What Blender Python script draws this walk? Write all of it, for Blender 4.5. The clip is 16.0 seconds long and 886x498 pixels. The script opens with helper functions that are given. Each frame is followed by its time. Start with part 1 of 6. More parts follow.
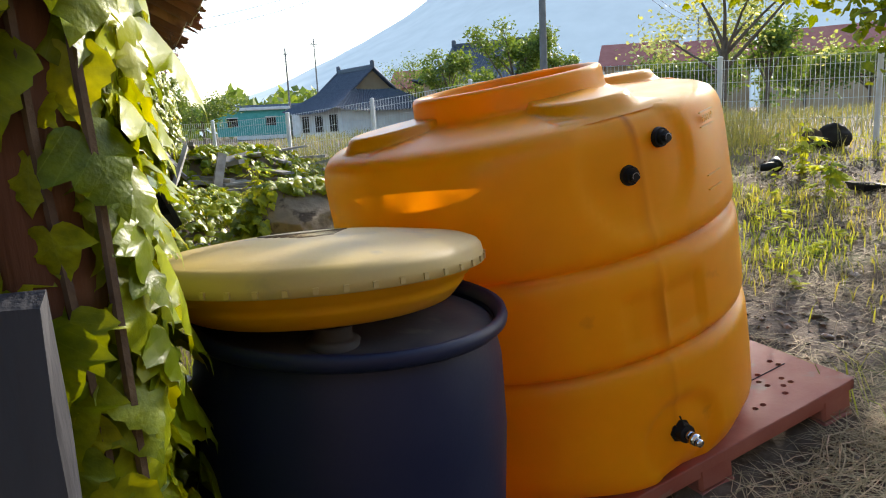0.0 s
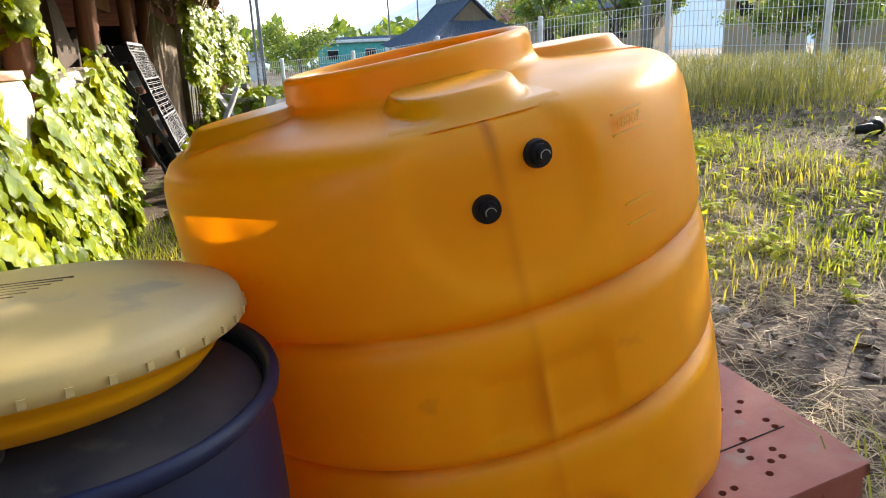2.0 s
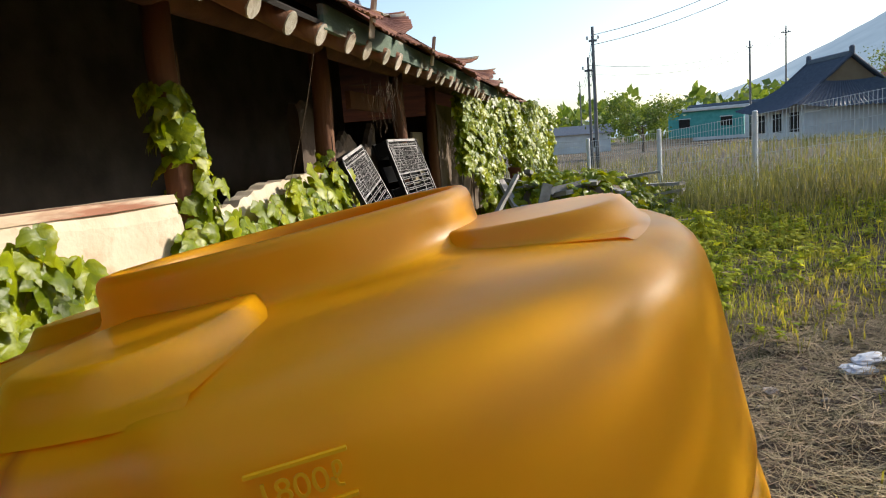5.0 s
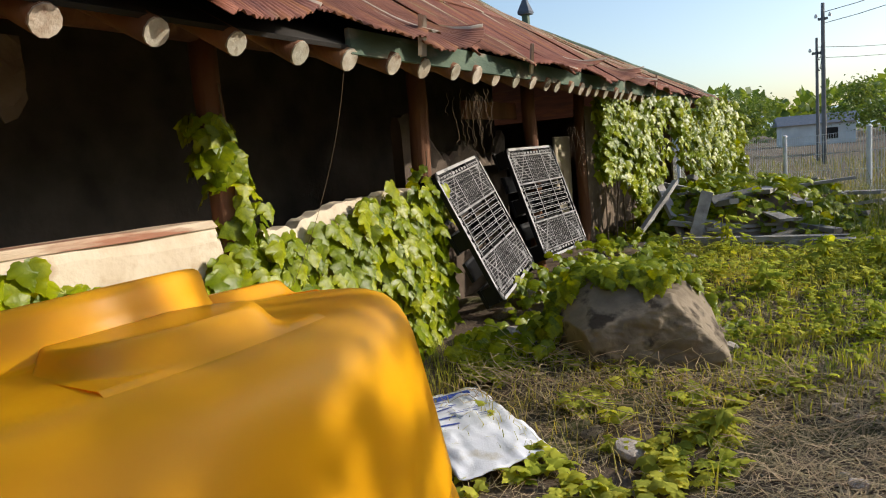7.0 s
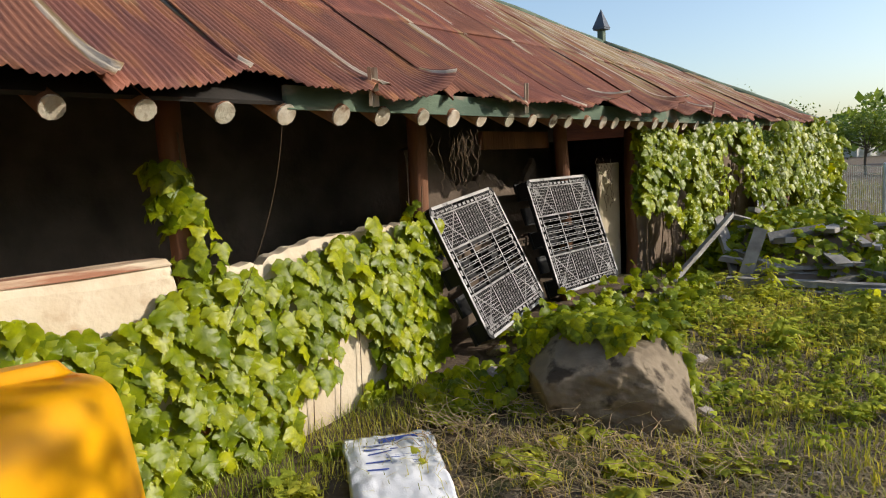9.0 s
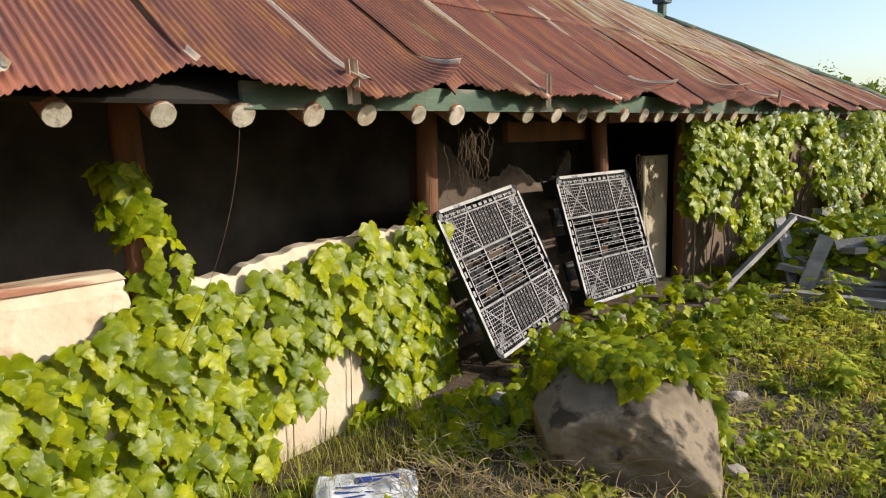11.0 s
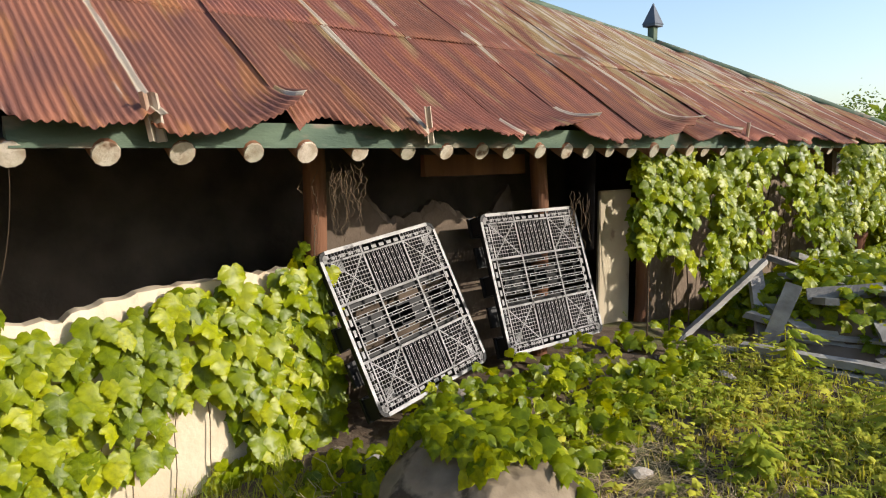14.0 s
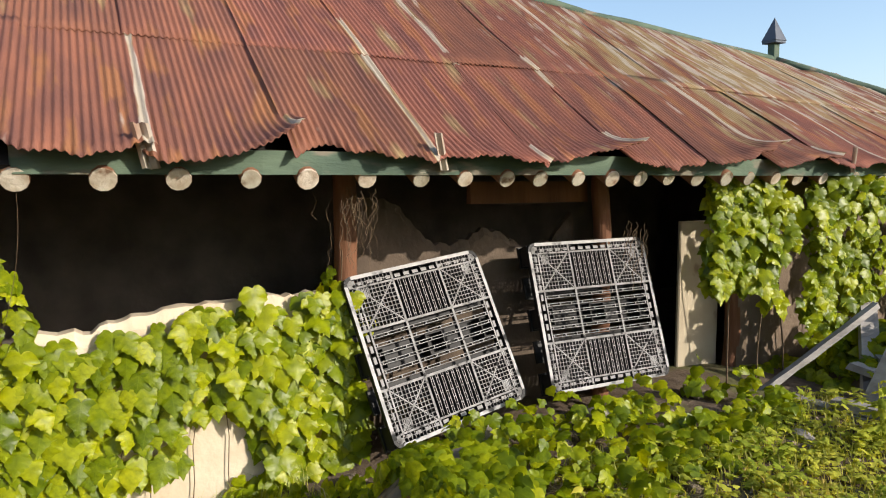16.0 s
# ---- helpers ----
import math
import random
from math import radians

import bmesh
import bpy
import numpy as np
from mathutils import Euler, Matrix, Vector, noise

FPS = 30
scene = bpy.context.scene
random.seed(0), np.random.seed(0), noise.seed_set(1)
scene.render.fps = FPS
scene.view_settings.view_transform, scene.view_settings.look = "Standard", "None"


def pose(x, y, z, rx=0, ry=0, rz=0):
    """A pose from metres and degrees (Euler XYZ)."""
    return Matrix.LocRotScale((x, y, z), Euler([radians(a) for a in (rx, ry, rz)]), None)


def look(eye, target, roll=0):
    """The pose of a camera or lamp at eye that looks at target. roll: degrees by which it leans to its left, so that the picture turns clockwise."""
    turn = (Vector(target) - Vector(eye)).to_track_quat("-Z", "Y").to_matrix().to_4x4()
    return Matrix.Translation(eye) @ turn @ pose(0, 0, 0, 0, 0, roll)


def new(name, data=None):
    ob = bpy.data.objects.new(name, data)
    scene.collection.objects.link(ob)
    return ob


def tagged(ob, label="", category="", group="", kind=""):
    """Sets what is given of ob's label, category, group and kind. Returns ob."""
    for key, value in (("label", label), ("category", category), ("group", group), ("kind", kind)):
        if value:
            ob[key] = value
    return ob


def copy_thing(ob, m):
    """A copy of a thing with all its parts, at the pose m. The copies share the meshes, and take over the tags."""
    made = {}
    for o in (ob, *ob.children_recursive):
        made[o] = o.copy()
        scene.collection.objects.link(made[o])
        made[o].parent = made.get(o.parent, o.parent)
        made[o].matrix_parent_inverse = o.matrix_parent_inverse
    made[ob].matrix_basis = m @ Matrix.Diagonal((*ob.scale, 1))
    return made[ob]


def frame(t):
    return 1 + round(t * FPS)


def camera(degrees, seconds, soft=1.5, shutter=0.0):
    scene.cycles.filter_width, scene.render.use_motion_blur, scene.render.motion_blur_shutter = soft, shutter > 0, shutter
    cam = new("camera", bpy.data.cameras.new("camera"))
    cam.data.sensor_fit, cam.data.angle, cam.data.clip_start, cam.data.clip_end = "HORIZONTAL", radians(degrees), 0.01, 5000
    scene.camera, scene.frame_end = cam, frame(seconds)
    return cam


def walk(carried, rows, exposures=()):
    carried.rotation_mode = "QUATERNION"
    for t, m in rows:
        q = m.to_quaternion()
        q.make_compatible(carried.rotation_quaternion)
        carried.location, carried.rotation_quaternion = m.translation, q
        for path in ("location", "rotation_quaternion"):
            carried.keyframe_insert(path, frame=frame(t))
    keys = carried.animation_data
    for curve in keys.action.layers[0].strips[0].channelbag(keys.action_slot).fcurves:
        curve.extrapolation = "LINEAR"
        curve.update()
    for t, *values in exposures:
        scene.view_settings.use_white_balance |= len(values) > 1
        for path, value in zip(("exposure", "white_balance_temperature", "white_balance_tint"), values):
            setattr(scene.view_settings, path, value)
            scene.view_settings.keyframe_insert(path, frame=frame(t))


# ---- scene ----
cam = camera(66.0, 16.0, soft=1.1)
PATH = [
    (0, (-0.603, -5.28, 1.176), (0.227, -3.497, 0.811), -3.0),
    (0.5, (-0.473, -5.217, 1.164), (0.448, -3.492, 0.74), -3.3),
    (1, (-0.183, -5.151, 1.159), (0.74, -3.443, 0.679), -3.6),
    (1.5, (0.062, -5.139, 1.184), (0.909, -3.395, 0.695), -4.3),
    (2, (0.256, -4.99, 1.289), (0.784, -3.137, 0.753), -2.7),
    (2.5, (0.387, -4.832, 1.311), (0.739, -2.912, 0.874), -3.4),
    (3, (0.64, -4.822, 1.346), (0.751, -2.864, 0.952), -3.9),
    (3.5, (0.875, -4.754, 1.377), (0.727, -2.795, 1.001), -2.1),
    (4, (1.001, -4.582, 1.397), (0.715, -2.634, 1.047), -2.2),
    (4.2, (1.045, -4.495, 1.407), (0.724, -2.545, 1.098), -2.9),
    (6.3, (1.851, -3.881, 1.527), (0.966, -2.112, 1.233), -3.1),
    (6.5, (1.926, -3.795, 1.542), (0.948, -2.072, 1.266), -3.3),
    (7, (2.08, -3.692, 1.528), (1.057, -1.993, 1.269), -4.9),
    (7.5, (2.406, -3.543, 1.598), (1.312, -1.89, 1.333), -5.2),
    (8, (2.598, -3.44, 1.628), (1.555, -1.752, 1.381), -4.4),
    (8.5, (2.761, -3.286, 1.656), (1.638, -1.65, 1.404), -2.6),
    (9, (2.879, -3.125, 1.739), (1.573, -1.629, 1.5), -3.1),
    (9.2, (2.903, -3.077, 1.76), (1.572, -1.605, 1.51), -3.9),
    (11.3, (2.763, -2.395, 1.924), (1.306, -1.066, 1.589), -0.9),
    (11.5, (2.811, -2.363, 1.921), (1.308, -1.084, 1.594), -1.1),
    (12, (2.836, -2.169, 1.917), (1.237, -1.006, 1.615), -2.6),
    (12.5, (2.798, -2.05, 1.952), (1.249, -0.819, 1.658), -3.4),
    (13, (2.989, -1.813, 1.95), (1.416, -0.6, 1.72), -1.6),
    (13.5, (3.126, -1.605, 2.003), (1.557, -0.388, 1.758), -0.5),
    (14, (3.13, -1.427, 2.008), (1.614, -0.15, 1.743), -0.7),
    (14.5, (3.273, -1.224, 1.989), (1.662, -0.057, 1.785), -0.6),
    (15, (3.192, -1.106, 2.036), (1.599, 0.085, 1.83), -3.2),
    (15.5, (3.48, -0.837, 1.996), (1.741, 0.136, 1.825), -1.9),
    (16, (3.465, -0.727, 2.013), (1.701, 0.196, 1.824), -0.3),
]
walk(cam, [(t, look(eye, target, roll)) for t, eye, target, roll in PATH], exposures=[(0, 1.47), (1.5, 1.72), (2, 1.84), (2.5, 1.7), (4, 1.1), (6.5, 0.55), (9, 0.52), (12, 0.86), (13, 0.96), (14, 0.8), (16, 0.76)])

# ---- light ----
SUN_AZ, SUN_EL = 33.0, 24.0
world = bpy.data.worlds.new("sky")
scene.world = world
world.use_nodes = True
wn = world.node_tree
sky = wn.nodes.new("ShaderNodeTexSky")
sky.sky_type, sky.sun_disc = "NISHITA", False
sky.sun_elevation, sky.sun_rotation = radians(SUN_EL), radians(90 - SUN_AZ)
sky.dust_density, sky.air_density, sky.ozone_density = 1.8, 1.0, 1.6
wn.nodes["Background"].inputs["Strength"].default_value = 0.15
wn.links.new(sky.outputs[0], wn.nodes["Background"].inputs[0])
sun = new("sun", bpy.data.lights.new("sun", "SUN"))
sun.data.energy, sun.data.angle, sun.data.color = 3.4, radians(0.6), (1.0, 0.91, 0.8)
sd = Vector((math.cos(radians(SUN_EL)) * math.cos(radians(SUN_AZ)), math.cos(radians(SUN_EL)) * math.sin(radians(SUN_AZ)), math.sin(radians(SUN_EL))))
sun.matrix_world = look(sd * 30, (0, 0, 0))


# ---- materials ----
def material(name, base, second=None, scale=8.0, rough=0.8, metal=0.0, bump=0.3, bump_scale=60.0, spots=None, spot_scale=2.0, spot_at=0.6, stretch=(1, 1, 1), vary=0.0, trans=0.0, spec=0.3, island=False, obj=True, tint_by=(1.6, 1.5, 0.5)):
    m = bpy.data.materials.new(name)
    m.use_nodes = True
    nt = m.node_tree
    b = nt.nodes["Principled BSDF"]
    b.inputs["Roughness"].default_value = rough
    b.inputs["Metallic"].default_value = metal
    b.inputs["Specular IOR Level"].default_value = spec
    tc = nt.nodes.new("ShaderNodeTexCoord")
    mp = nt.nodes.new("ShaderNodeMapping")
    mp.inputs["Scale"].default_value = stretch
    nt.links.new(tc.outputs["Object" if obj else "Generated"], mp.inputs[0])
    n1 = nt.nodes.new("ShaderNodeTexNoise")
    n1.inputs["Scale"].default_value, n1.inputs["Detail"].default_value = scale, 6
    nt.links.new(mp.outputs[0], n1.inputs["Vector"])
    mix = nt.nodes.new("ShaderNodeMix")
    mix.data_type = "RGBA"
    mix.inputs[6].default_value = (*base, 1)
    mix.inputs[7].default_value = (*(second or base), 1)
    rmp = nt.nodes.new("ShaderNodeMapRange")
    rmp.inputs[1].default_value, rmp.inputs[2].default_value = 0.35, 0.65
    nt.links.new(n1.outputs[0], rmp.inputs[0])
    nt.links.new(rmp.outputs[0], mix.inputs[0])
    col = mix.outputs[2]
    if spots:
        n2 = nt.nodes.new("ShaderNodeTexNoise")
        n2.inputs["Scale"].default_value, n2.inputs["Detail"].default_value = spot_scale, 8
        nt.links.new(mp.outputs[0], n2.inputs["Vector"])
        r2 = nt.nodes.new("ShaderNodeMapRange")
        r2.inputs[1].default_value, r2.inputs[2].default_value = spot_at, spot_at + 0.08
        nt.links.new(n2.outputs[0], r2.inputs[0])
        mx2 = nt.nodes.new("ShaderNodeMix")
        mx2.data_type = "RGBA"
        nt.links.new(r2.outputs[0], mx2.inputs[0])
        nt.links.new(col, mx2.inputs[6])
        mx2.inputs[7].default_value = (*spots, 1)
        col = mx2.outputs[2]
    if vary:
        hs = nt.nodes.new("ShaderNodeHueSaturation")
        src = nt.nodes.new("ShaderNodeNewGeometry").outputs["Random Per Island"] if island else nt.nodes.new("ShaderNodeObjectInfo").outputs["Random"]
        vr = nt.nodes.new("ShaderNodeMapRange")
        vr.inputs[3].default_value, vr.inputs[4].default_value = 1 - vary, 1 + vary
        nt.links.new(src, vr.inputs[0])
        nt.links.new(vr.outputs[0], hs.inputs["Value"])
        hr = nt.nodes.new("ShaderNodeMapRange")
        hr.inputs[3].default_value, hr.inputs[4].default_value = 0.5 + vary * 0.05, 0.5 - vary * 0.05
        nt.links.new(src, hr.inputs[0])
        nt.links.new(hr.outputs[0], hs.inputs["Hue"])
        nt.links.new(col, hs.inputs["Color"])
        col = hs.outputs[0]
    nt.links.new(col, b.inputs["Base Color"])
    if bump:
        n3 = nt.nodes.new("ShaderNodeTexNoise")
        n3.inputs["Scale"].default_value, n3.inputs["Detail"].default_value = bump_scale, 5
        nt.links.new(mp.outputs[0], n3.inputs["Vector"])
        bp = nt.nodes.new("ShaderNodeBump")
        bp.inputs["Strength"].default_value, bp.inputs["Distance"].default_value = bump, 0.01
        nt.links.new(n3.outputs[0], bp.inputs["Height"])
        nt.links.new(bp.outputs[0], b.inputs["Normal"])
    if trans:
        tr = nt.nodes.new("ShaderNodeBsdfTranslucent")
        tint = nt.nodes.new("ShaderNodeMix")
        tint.data_type, tint.blend_type = "RGBA", "MULTIPLY"
        tint.inputs[0].default_value = 1.0
        nt.links.new(col, tint.inputs[6])
        tint.inputs[7].default_value = (*tint_by, 1)
        nt.links.new(tint.outputs[2], tr.inputs[0])
        ms = nt.nodes.new("ShaderNodeMixShader")
        ms.inputs[0].default_value = trans
        nt.links.new(b.outputs[0], ms.inputs[1])
        nt.links.new(tr.outputs[0], ms.inputs[2])
        nt.links.new(ms.outputs[0], nt.nodes["Material Output"].inputs[0])
    return m


M = {}
M["sillwood"] = material("worn_sill", (0.5, 0.37, 0.25), (0.6, 0.5, 0.37), 6, 0.9, bump=0.5, bump_scale=40, stretch=(2, 0.25, 2), spots=(0.3, 0.14, 0.085), spot_scale=5, spot_at=0.5)
M["chips"] = material("ground_litter", (0.16, 0.12, 0.08), (0.3, 0.25, 0.19), 1, 0.95, bump=0, vary=0.5, island=True)
M["soil"] = material("soil", (0.085, 0.06, 0.04), (0.15, 0.11, 0.075), 9.0, 0.95, bump=1.0, bump_scale=40, spots=(0.11, 0.105, 0.04), spot_scale=1.6, spot_at=0.56)
M["yellow"] = material("yellow_plastic", (0.86, 0.425, 0.003), (0.78, 0.365, 0.003), 3, 0.3, bump=0.05, bump_scale=25, spots=(0.55, 0.3, 0.02), spot_scale=5, spot_at=0.7, spec=0.5, trans=0.26, tint_by=(1.12, 0.66, 0.05))
M["emboss"] = material("embossed_plastic", (0.82, 0.42, 0.003), (0.74, 0.37, 0.003), 3, 0.34, bump=0.05, bump_scale=25, spec=0.45)
M["lid"] = material("lid_plastic", (0.52, 0.39, 0.14), (0.44, 0.34, 0.16), 4, 0.5, bump=0.05, spots=(0.34, 0.28, 0.16), spot_scale=6, spot_at=0.6)
M["blue"] = material("blue_plastic", (0.008, 0.014, 0.045), (0.012, 0.018, 0.05), 6, 0.45, bump=0.05, spots=(0.04, 0.045, 0.06), spot_scale=4, spot_at=0.66)
M["dusty"] = material("dusty_blue_plastic", (0.03, 0.032, 0.045), (0.09, 0.085, 0.08), 5, 0.6, bump=0.06, spots=(0.13, 0.12, 0.1), spot_scale=7, spot_at=0.6)
M["black"] = material("black_plastic", (0.009, 0.009, 0.01), (0.015, 0.015, 0.015), 10, 0.5, bump=0.05, spec=0.2)
# Pale tone imitating sun glare on the black pallets' top faces.
M["deck"] = material("deck_sun_glare", (0.17, 0.165, 0.16), (0.31, 0.305, 0.3), 9, 0.7, bump=0.05, spots=(0.03, 0.03, 0.03), spot_scale=14, spot_at=0.6, spec=0.1)
M["red"] = material("red_pallet_plastic", (0.3, 0.09, 0.06), (0.36, 0.13, 0.09), 6, 0.5, bump=0.08, spots=(0.28, 0.17, 0.13), spot_scale=5, spot_at=0.6)
M["plaster"] = material("cream_plaster", (0.5, 0.41, 0.29), (0.61, 0.53, 0.4), 4, 0.95, bump=0.5, bump_scale=30, spots=(0.36, 0.24, 0.14), spot_scale=2.6, spot_at=0.62)
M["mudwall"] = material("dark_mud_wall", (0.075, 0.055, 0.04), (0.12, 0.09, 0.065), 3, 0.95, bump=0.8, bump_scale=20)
M["mud"] = material("mud_wall", (0.13, 0.095, 0.065), (0.2, 0.15, 0.11), 3, 0.95, bump=0.8, bump_scale=20)
M["darkwall"] = material("dark_house_wall", (0.06, 0.05, 0.042), (0.11, 0.092, 0.075), 3, 0.95, bump=0.5, bump_scale=20)
M["oldwood"] = material("brown_old_wood", (0.2, 0.09, 0.045), (0.12, 0.055, 0.03), 5, 0.85, bump=0.7, bump_scale=40, stretch=(1, 1, 0.12), spots=(0.3, 0.16, 0.08), spot_scale=3, spot_at=0.6)
M["logend"] = material("log_end_grain", (0.5, 0.45, 0.36), (0.33, 0.27, 0.19), 14, 0.9, bump=0.5, spots=(0.16, 0.1, 0.06), spot_scale=9, spot_at=0.58, vary=0.25)
M["greypl"] = material("weathered_grey_wood", (0.36, 0.34, 0.31), (0.2, 0.185, 0.17), 6, 0.9, bump=0.7, bump_scale=50, stretch=(1, 0.12, 1), vary=0.3)
M["green"] = material("green_paint", (0.055, 0.085, 0.06), (0.1, 0.14, 0.095), 5, 0.8, bump=0.4, spots=(0.17, 0.15, 0.11), spot_scale=7, spot_at=0.56, stretch=(1, 0.35, 1))
M["rock"] = material("brown_rock", (0.16, 0.125, 0.085), (0.29, 0.235, 0.165), 5, 0.95, bump=1.0, bump_scale=18, spots=(0.06, 0.045, 0.03), spot_scale=5, spot_at=0.55)
M["stone"] = material("pale_stone", (0.34, 0.29, 0.24), (0.45, 0.4, 0.34), 6, 0.9, bump=0.7, bump_scale=25, vary=0.25)
M["leaf"] = material("vine_leaf", (0.25, 0.3, 0.003), (0.135, 0.18, 0.003), 3, 0.36, bump=0.2, bump_scale=14, vary=0.42, trans=0.34, spec=0.26, tint_by=(1.7, 1.45, 0.1))
M["leafs"] = material("vine_leaf_mass", (0.25, 0.3, 0.003), (0.135, 0.18, 0.003), 14, 0.36, bump=0.2, bump_scale=60, vary=0.42, trans=0.34, spec=0.26, tint_by=(1.7, 1.45, 0.1), island=True)
M["stem"] = material("vine_stem", (0.13, 0.09, 0.05), (0.09, 0.06, 0.04), 20, 0.9, bump=0.5)
M["grass"] = material("grass_blade", (0.25, 0.31, 0.04), (0.43, 0.37, 0.1), 1.2, 0.6, bump=0, vary=0.35, trans=0.4, island=True)
M["straw"] = material("dry_straw", (0.42, 0.33, 0.18), (0.3, 0.23, 0.13), 3, 0.85, bump=0, vary=0.35, island=True)
M["fence"] = material("white_fence_paint", (0.7, 0.72, 0.72), (0.6, 0.61, 0.6), 8, 0.5, bump=0.05)
M["sack"] = material("white_woven_sack", (0.72, 0.74, 0.78), (0.62, 0.64, 0.68), 5, 0.55, bump=0.25, bump_scale=120, spots=(0.5, 0.47, 0.4), spot_scale=4, spot_at=0.66)
M["ink"] = material("blue_ink", (0.03, 0.06, 0.28), (0.05, 0.09, 0.32), 20, 0.6, bump=0)
M["tile"] = material("dark_roof_tile", (0.06, 0.075, 0.1), (0.09, 0.105, 0.13), 6, 0.6, bump=0.3, vary=0.2)
M["redroof"] = material("red_sheet_roof", (0.27, 0.07, 0.055), (0.33, 0.1, 0.08), 2, 0.6, bump=0.1)
M["teal"] = material("teal_sheet", (0.06, 0.3, 0.27), (0.1, 0.38, 0.34), 3, 0.6, bump=0.1)
M["white"] = material("white_render", (0.7, 0.69, 0.66), (0.6, 0.58, 0.55), 2, 0.9, bump=0.2)
M["ochre"] = material("ochre_render", (0.45, 0.33, 0.2), (0.4, 0.28, 0.17), 2, 0.9, bump=0.2)
M["concrete"] = material("pole_concrete", (0.13, 0.13, 0.125), (0.18, 0.175, 0.17), 3, 0.9, bump=0.3)
M["tree"] = material("tree_leaf", (0.09, 0.15, 0.03), (0.15, 0.2, 0.045), 1.5, 0.55, bump=0, vary=0.35, trans=0.35, island=True)
M["bark"] = material("tree_bark", (0.09, 0.07, 0.05), (0.14, 0.11, 0.085), 6, 0.95, bump=0.9, bump_scale=25)
# Distance haze is put into the hill's pale blue colour and faint emission.
M["hill"] = material("hazy_glow_hill", (0.2, 0.27, 0.3), (0.26, 0.33, 0.35), 0.03, 1.0, bump=0)
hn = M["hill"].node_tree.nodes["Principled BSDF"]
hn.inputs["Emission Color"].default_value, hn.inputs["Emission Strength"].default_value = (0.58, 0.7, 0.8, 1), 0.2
M["meadow"] = material("meadow_blade", (0.3, 0.27, 0.15), (0.2, 0.21, 0.09), 0.6, 0.8, bump=0, vary=0.3, trans=0.25, island=True)
M["door"] = material("beige_door_paint", (0.42, 0.36, 0.26), (0.36, 0.3, 0.21), 3, 0.7, bump=0.15, spots=(0.25, 0.19, 0.13), spot_scale=4, spot_at=0.64)
# Near-black; on the soffit and underdeck it stands in for shade.
M["dark"] = material("near_black_wood_and_shade", (0.02, 0.017, 0.014), (0.03, 0.026, 0.022), 4, 0.9, bump=0.2)
M["metal"] = material("chrome_tap", (0.7, 0.7, 0.68), (0.6, 0.6, 0.58), 20, 0.25, 1.0, bump=0)
M["steelgrey"] = material("galvanised_steel", (0.4, 0.42, 0.43), (0.3, 0.31, 0.31), 8, 0.5, 0.7, bump=0.1)


def rust():
    m = material("rusty_sheet", (0.225, 0.087, 0.053), (0.135, 0.056, 0.042), 3.4, 0.8, 0.0, bump=0.4, bump_scale=60, spots=(0.24, 0.1, 0.045), spot_scale=3.2, spot_at=0.56, stretch=(0.45, 2.2, 0.45), vary=0.12)
    nt = m.node_tree
    b = nt.nodes["Principled BSDF"]
    col = b.inputs["Base Color"].links[0].from_socket
    uv = nt.nodes.new("ShaderNodeAttribute")
    uv.attribute_name = "moss"
    tc = nt.nodes.new("ShaderNodeTexCoord")
    mp = nt.nodes.new("ShaderNodeMapping")
    mp.inputs["Scale"].default_value = (0.45, 2.6, 0.45)
    nt.links.new(tc.outputs["Object"], mp.inputs[0])
    for scale, at, color, amount in ((2.3, 0.53, (0.3, 0.25, 0.11), 0.55), (4.5, 0.6, (0.42, 0.38, 0.32), 0.65)):
        n = nt.nodes.new("ShaderNodeTexNoise")
        n.inputs["Scale"].default_value, n.inputs["Detail"].default_value = scale, 9
        nt.links.new(mp.outputs[0], n.inputs["Vector"])
        ad = nt.nodes.new("ShaderNodeMath")
        ad.operation = "MULTIPLY_ADD"
        nt.links.new(uv.outputs["Fac"], ad.inputs[0])
        ad.inputs[1].default_value = 0.17
        nt.links.new(n.outputs[0], ad.inputs[2])
        r = nt.nodes.new("ShaderNodeMapRange")
        r.inputs[1].default_value, r.inputs[2].default_value, r.inputs[4].default_value = at + 0.1, at + 0.2, amount
        nt.links.new(ad.outputs[0], r.inputs[0])
        mx = nt.nodes.new("ShaderNodeMix")
        mx.data_type = "RGBA"
        nt.links.new(r.outputs[0], mx.inputs[0])
        nt.links.new(col, mx.inputs[6])
        mx.inputs[7].default_value = (*color, 1)
        col = mx.outputs[2]
    nt.links.new(col, b.inputs["Base Color"])
    return m


M["rust"] = rust()


def grimy(m):
    """Brown dirt where the mesh's dirt attribute says, with faint scuffs over the rest."""
    nt = m.node_tree
    b = nt.nodes["Principled BSDF"]
    col = b.inputs["Base Color"].links[0].from_socket
    at = nt.nodes.new("ShaderNodeAttribute")
    at.attribute_name = "dirt"
    mx = nt.nodes.new("ShaderNodeMix")
    mx.data_type = "RGBA"
    nt.links.new(at.outputs["Fac"], mx.inputs[0])
    nt.links.new(col, mx.inputs[6])
    mx.inputs[7].default_value = (0.2, 0.075, 0.008, 1)
    nt.links.new(mx.outputs[2], b.inputs["Base Color"])
    tc = nt.nodes.new("ShaderNodeTexCoord")
    n = nt.nodes.new("ShaderNodeTexNoise")
    n.inputs["Scale"].default_value, n.inputs["Detail"].default_value = 9, 8
    nt.links.new(tc.outputs["Object"], n.inputs["Vector"])
    r = nt.nodes.new("ShaderNodeMapRange")
    r.inputs[3].default_value, r.inputs[4].default_value = 0.22, 0.5
    nt.links.new(n.outputs[0], r.inputs[0])
    nt.links.new(r.outputs[0], b.inputs["Roughness"])
    return m


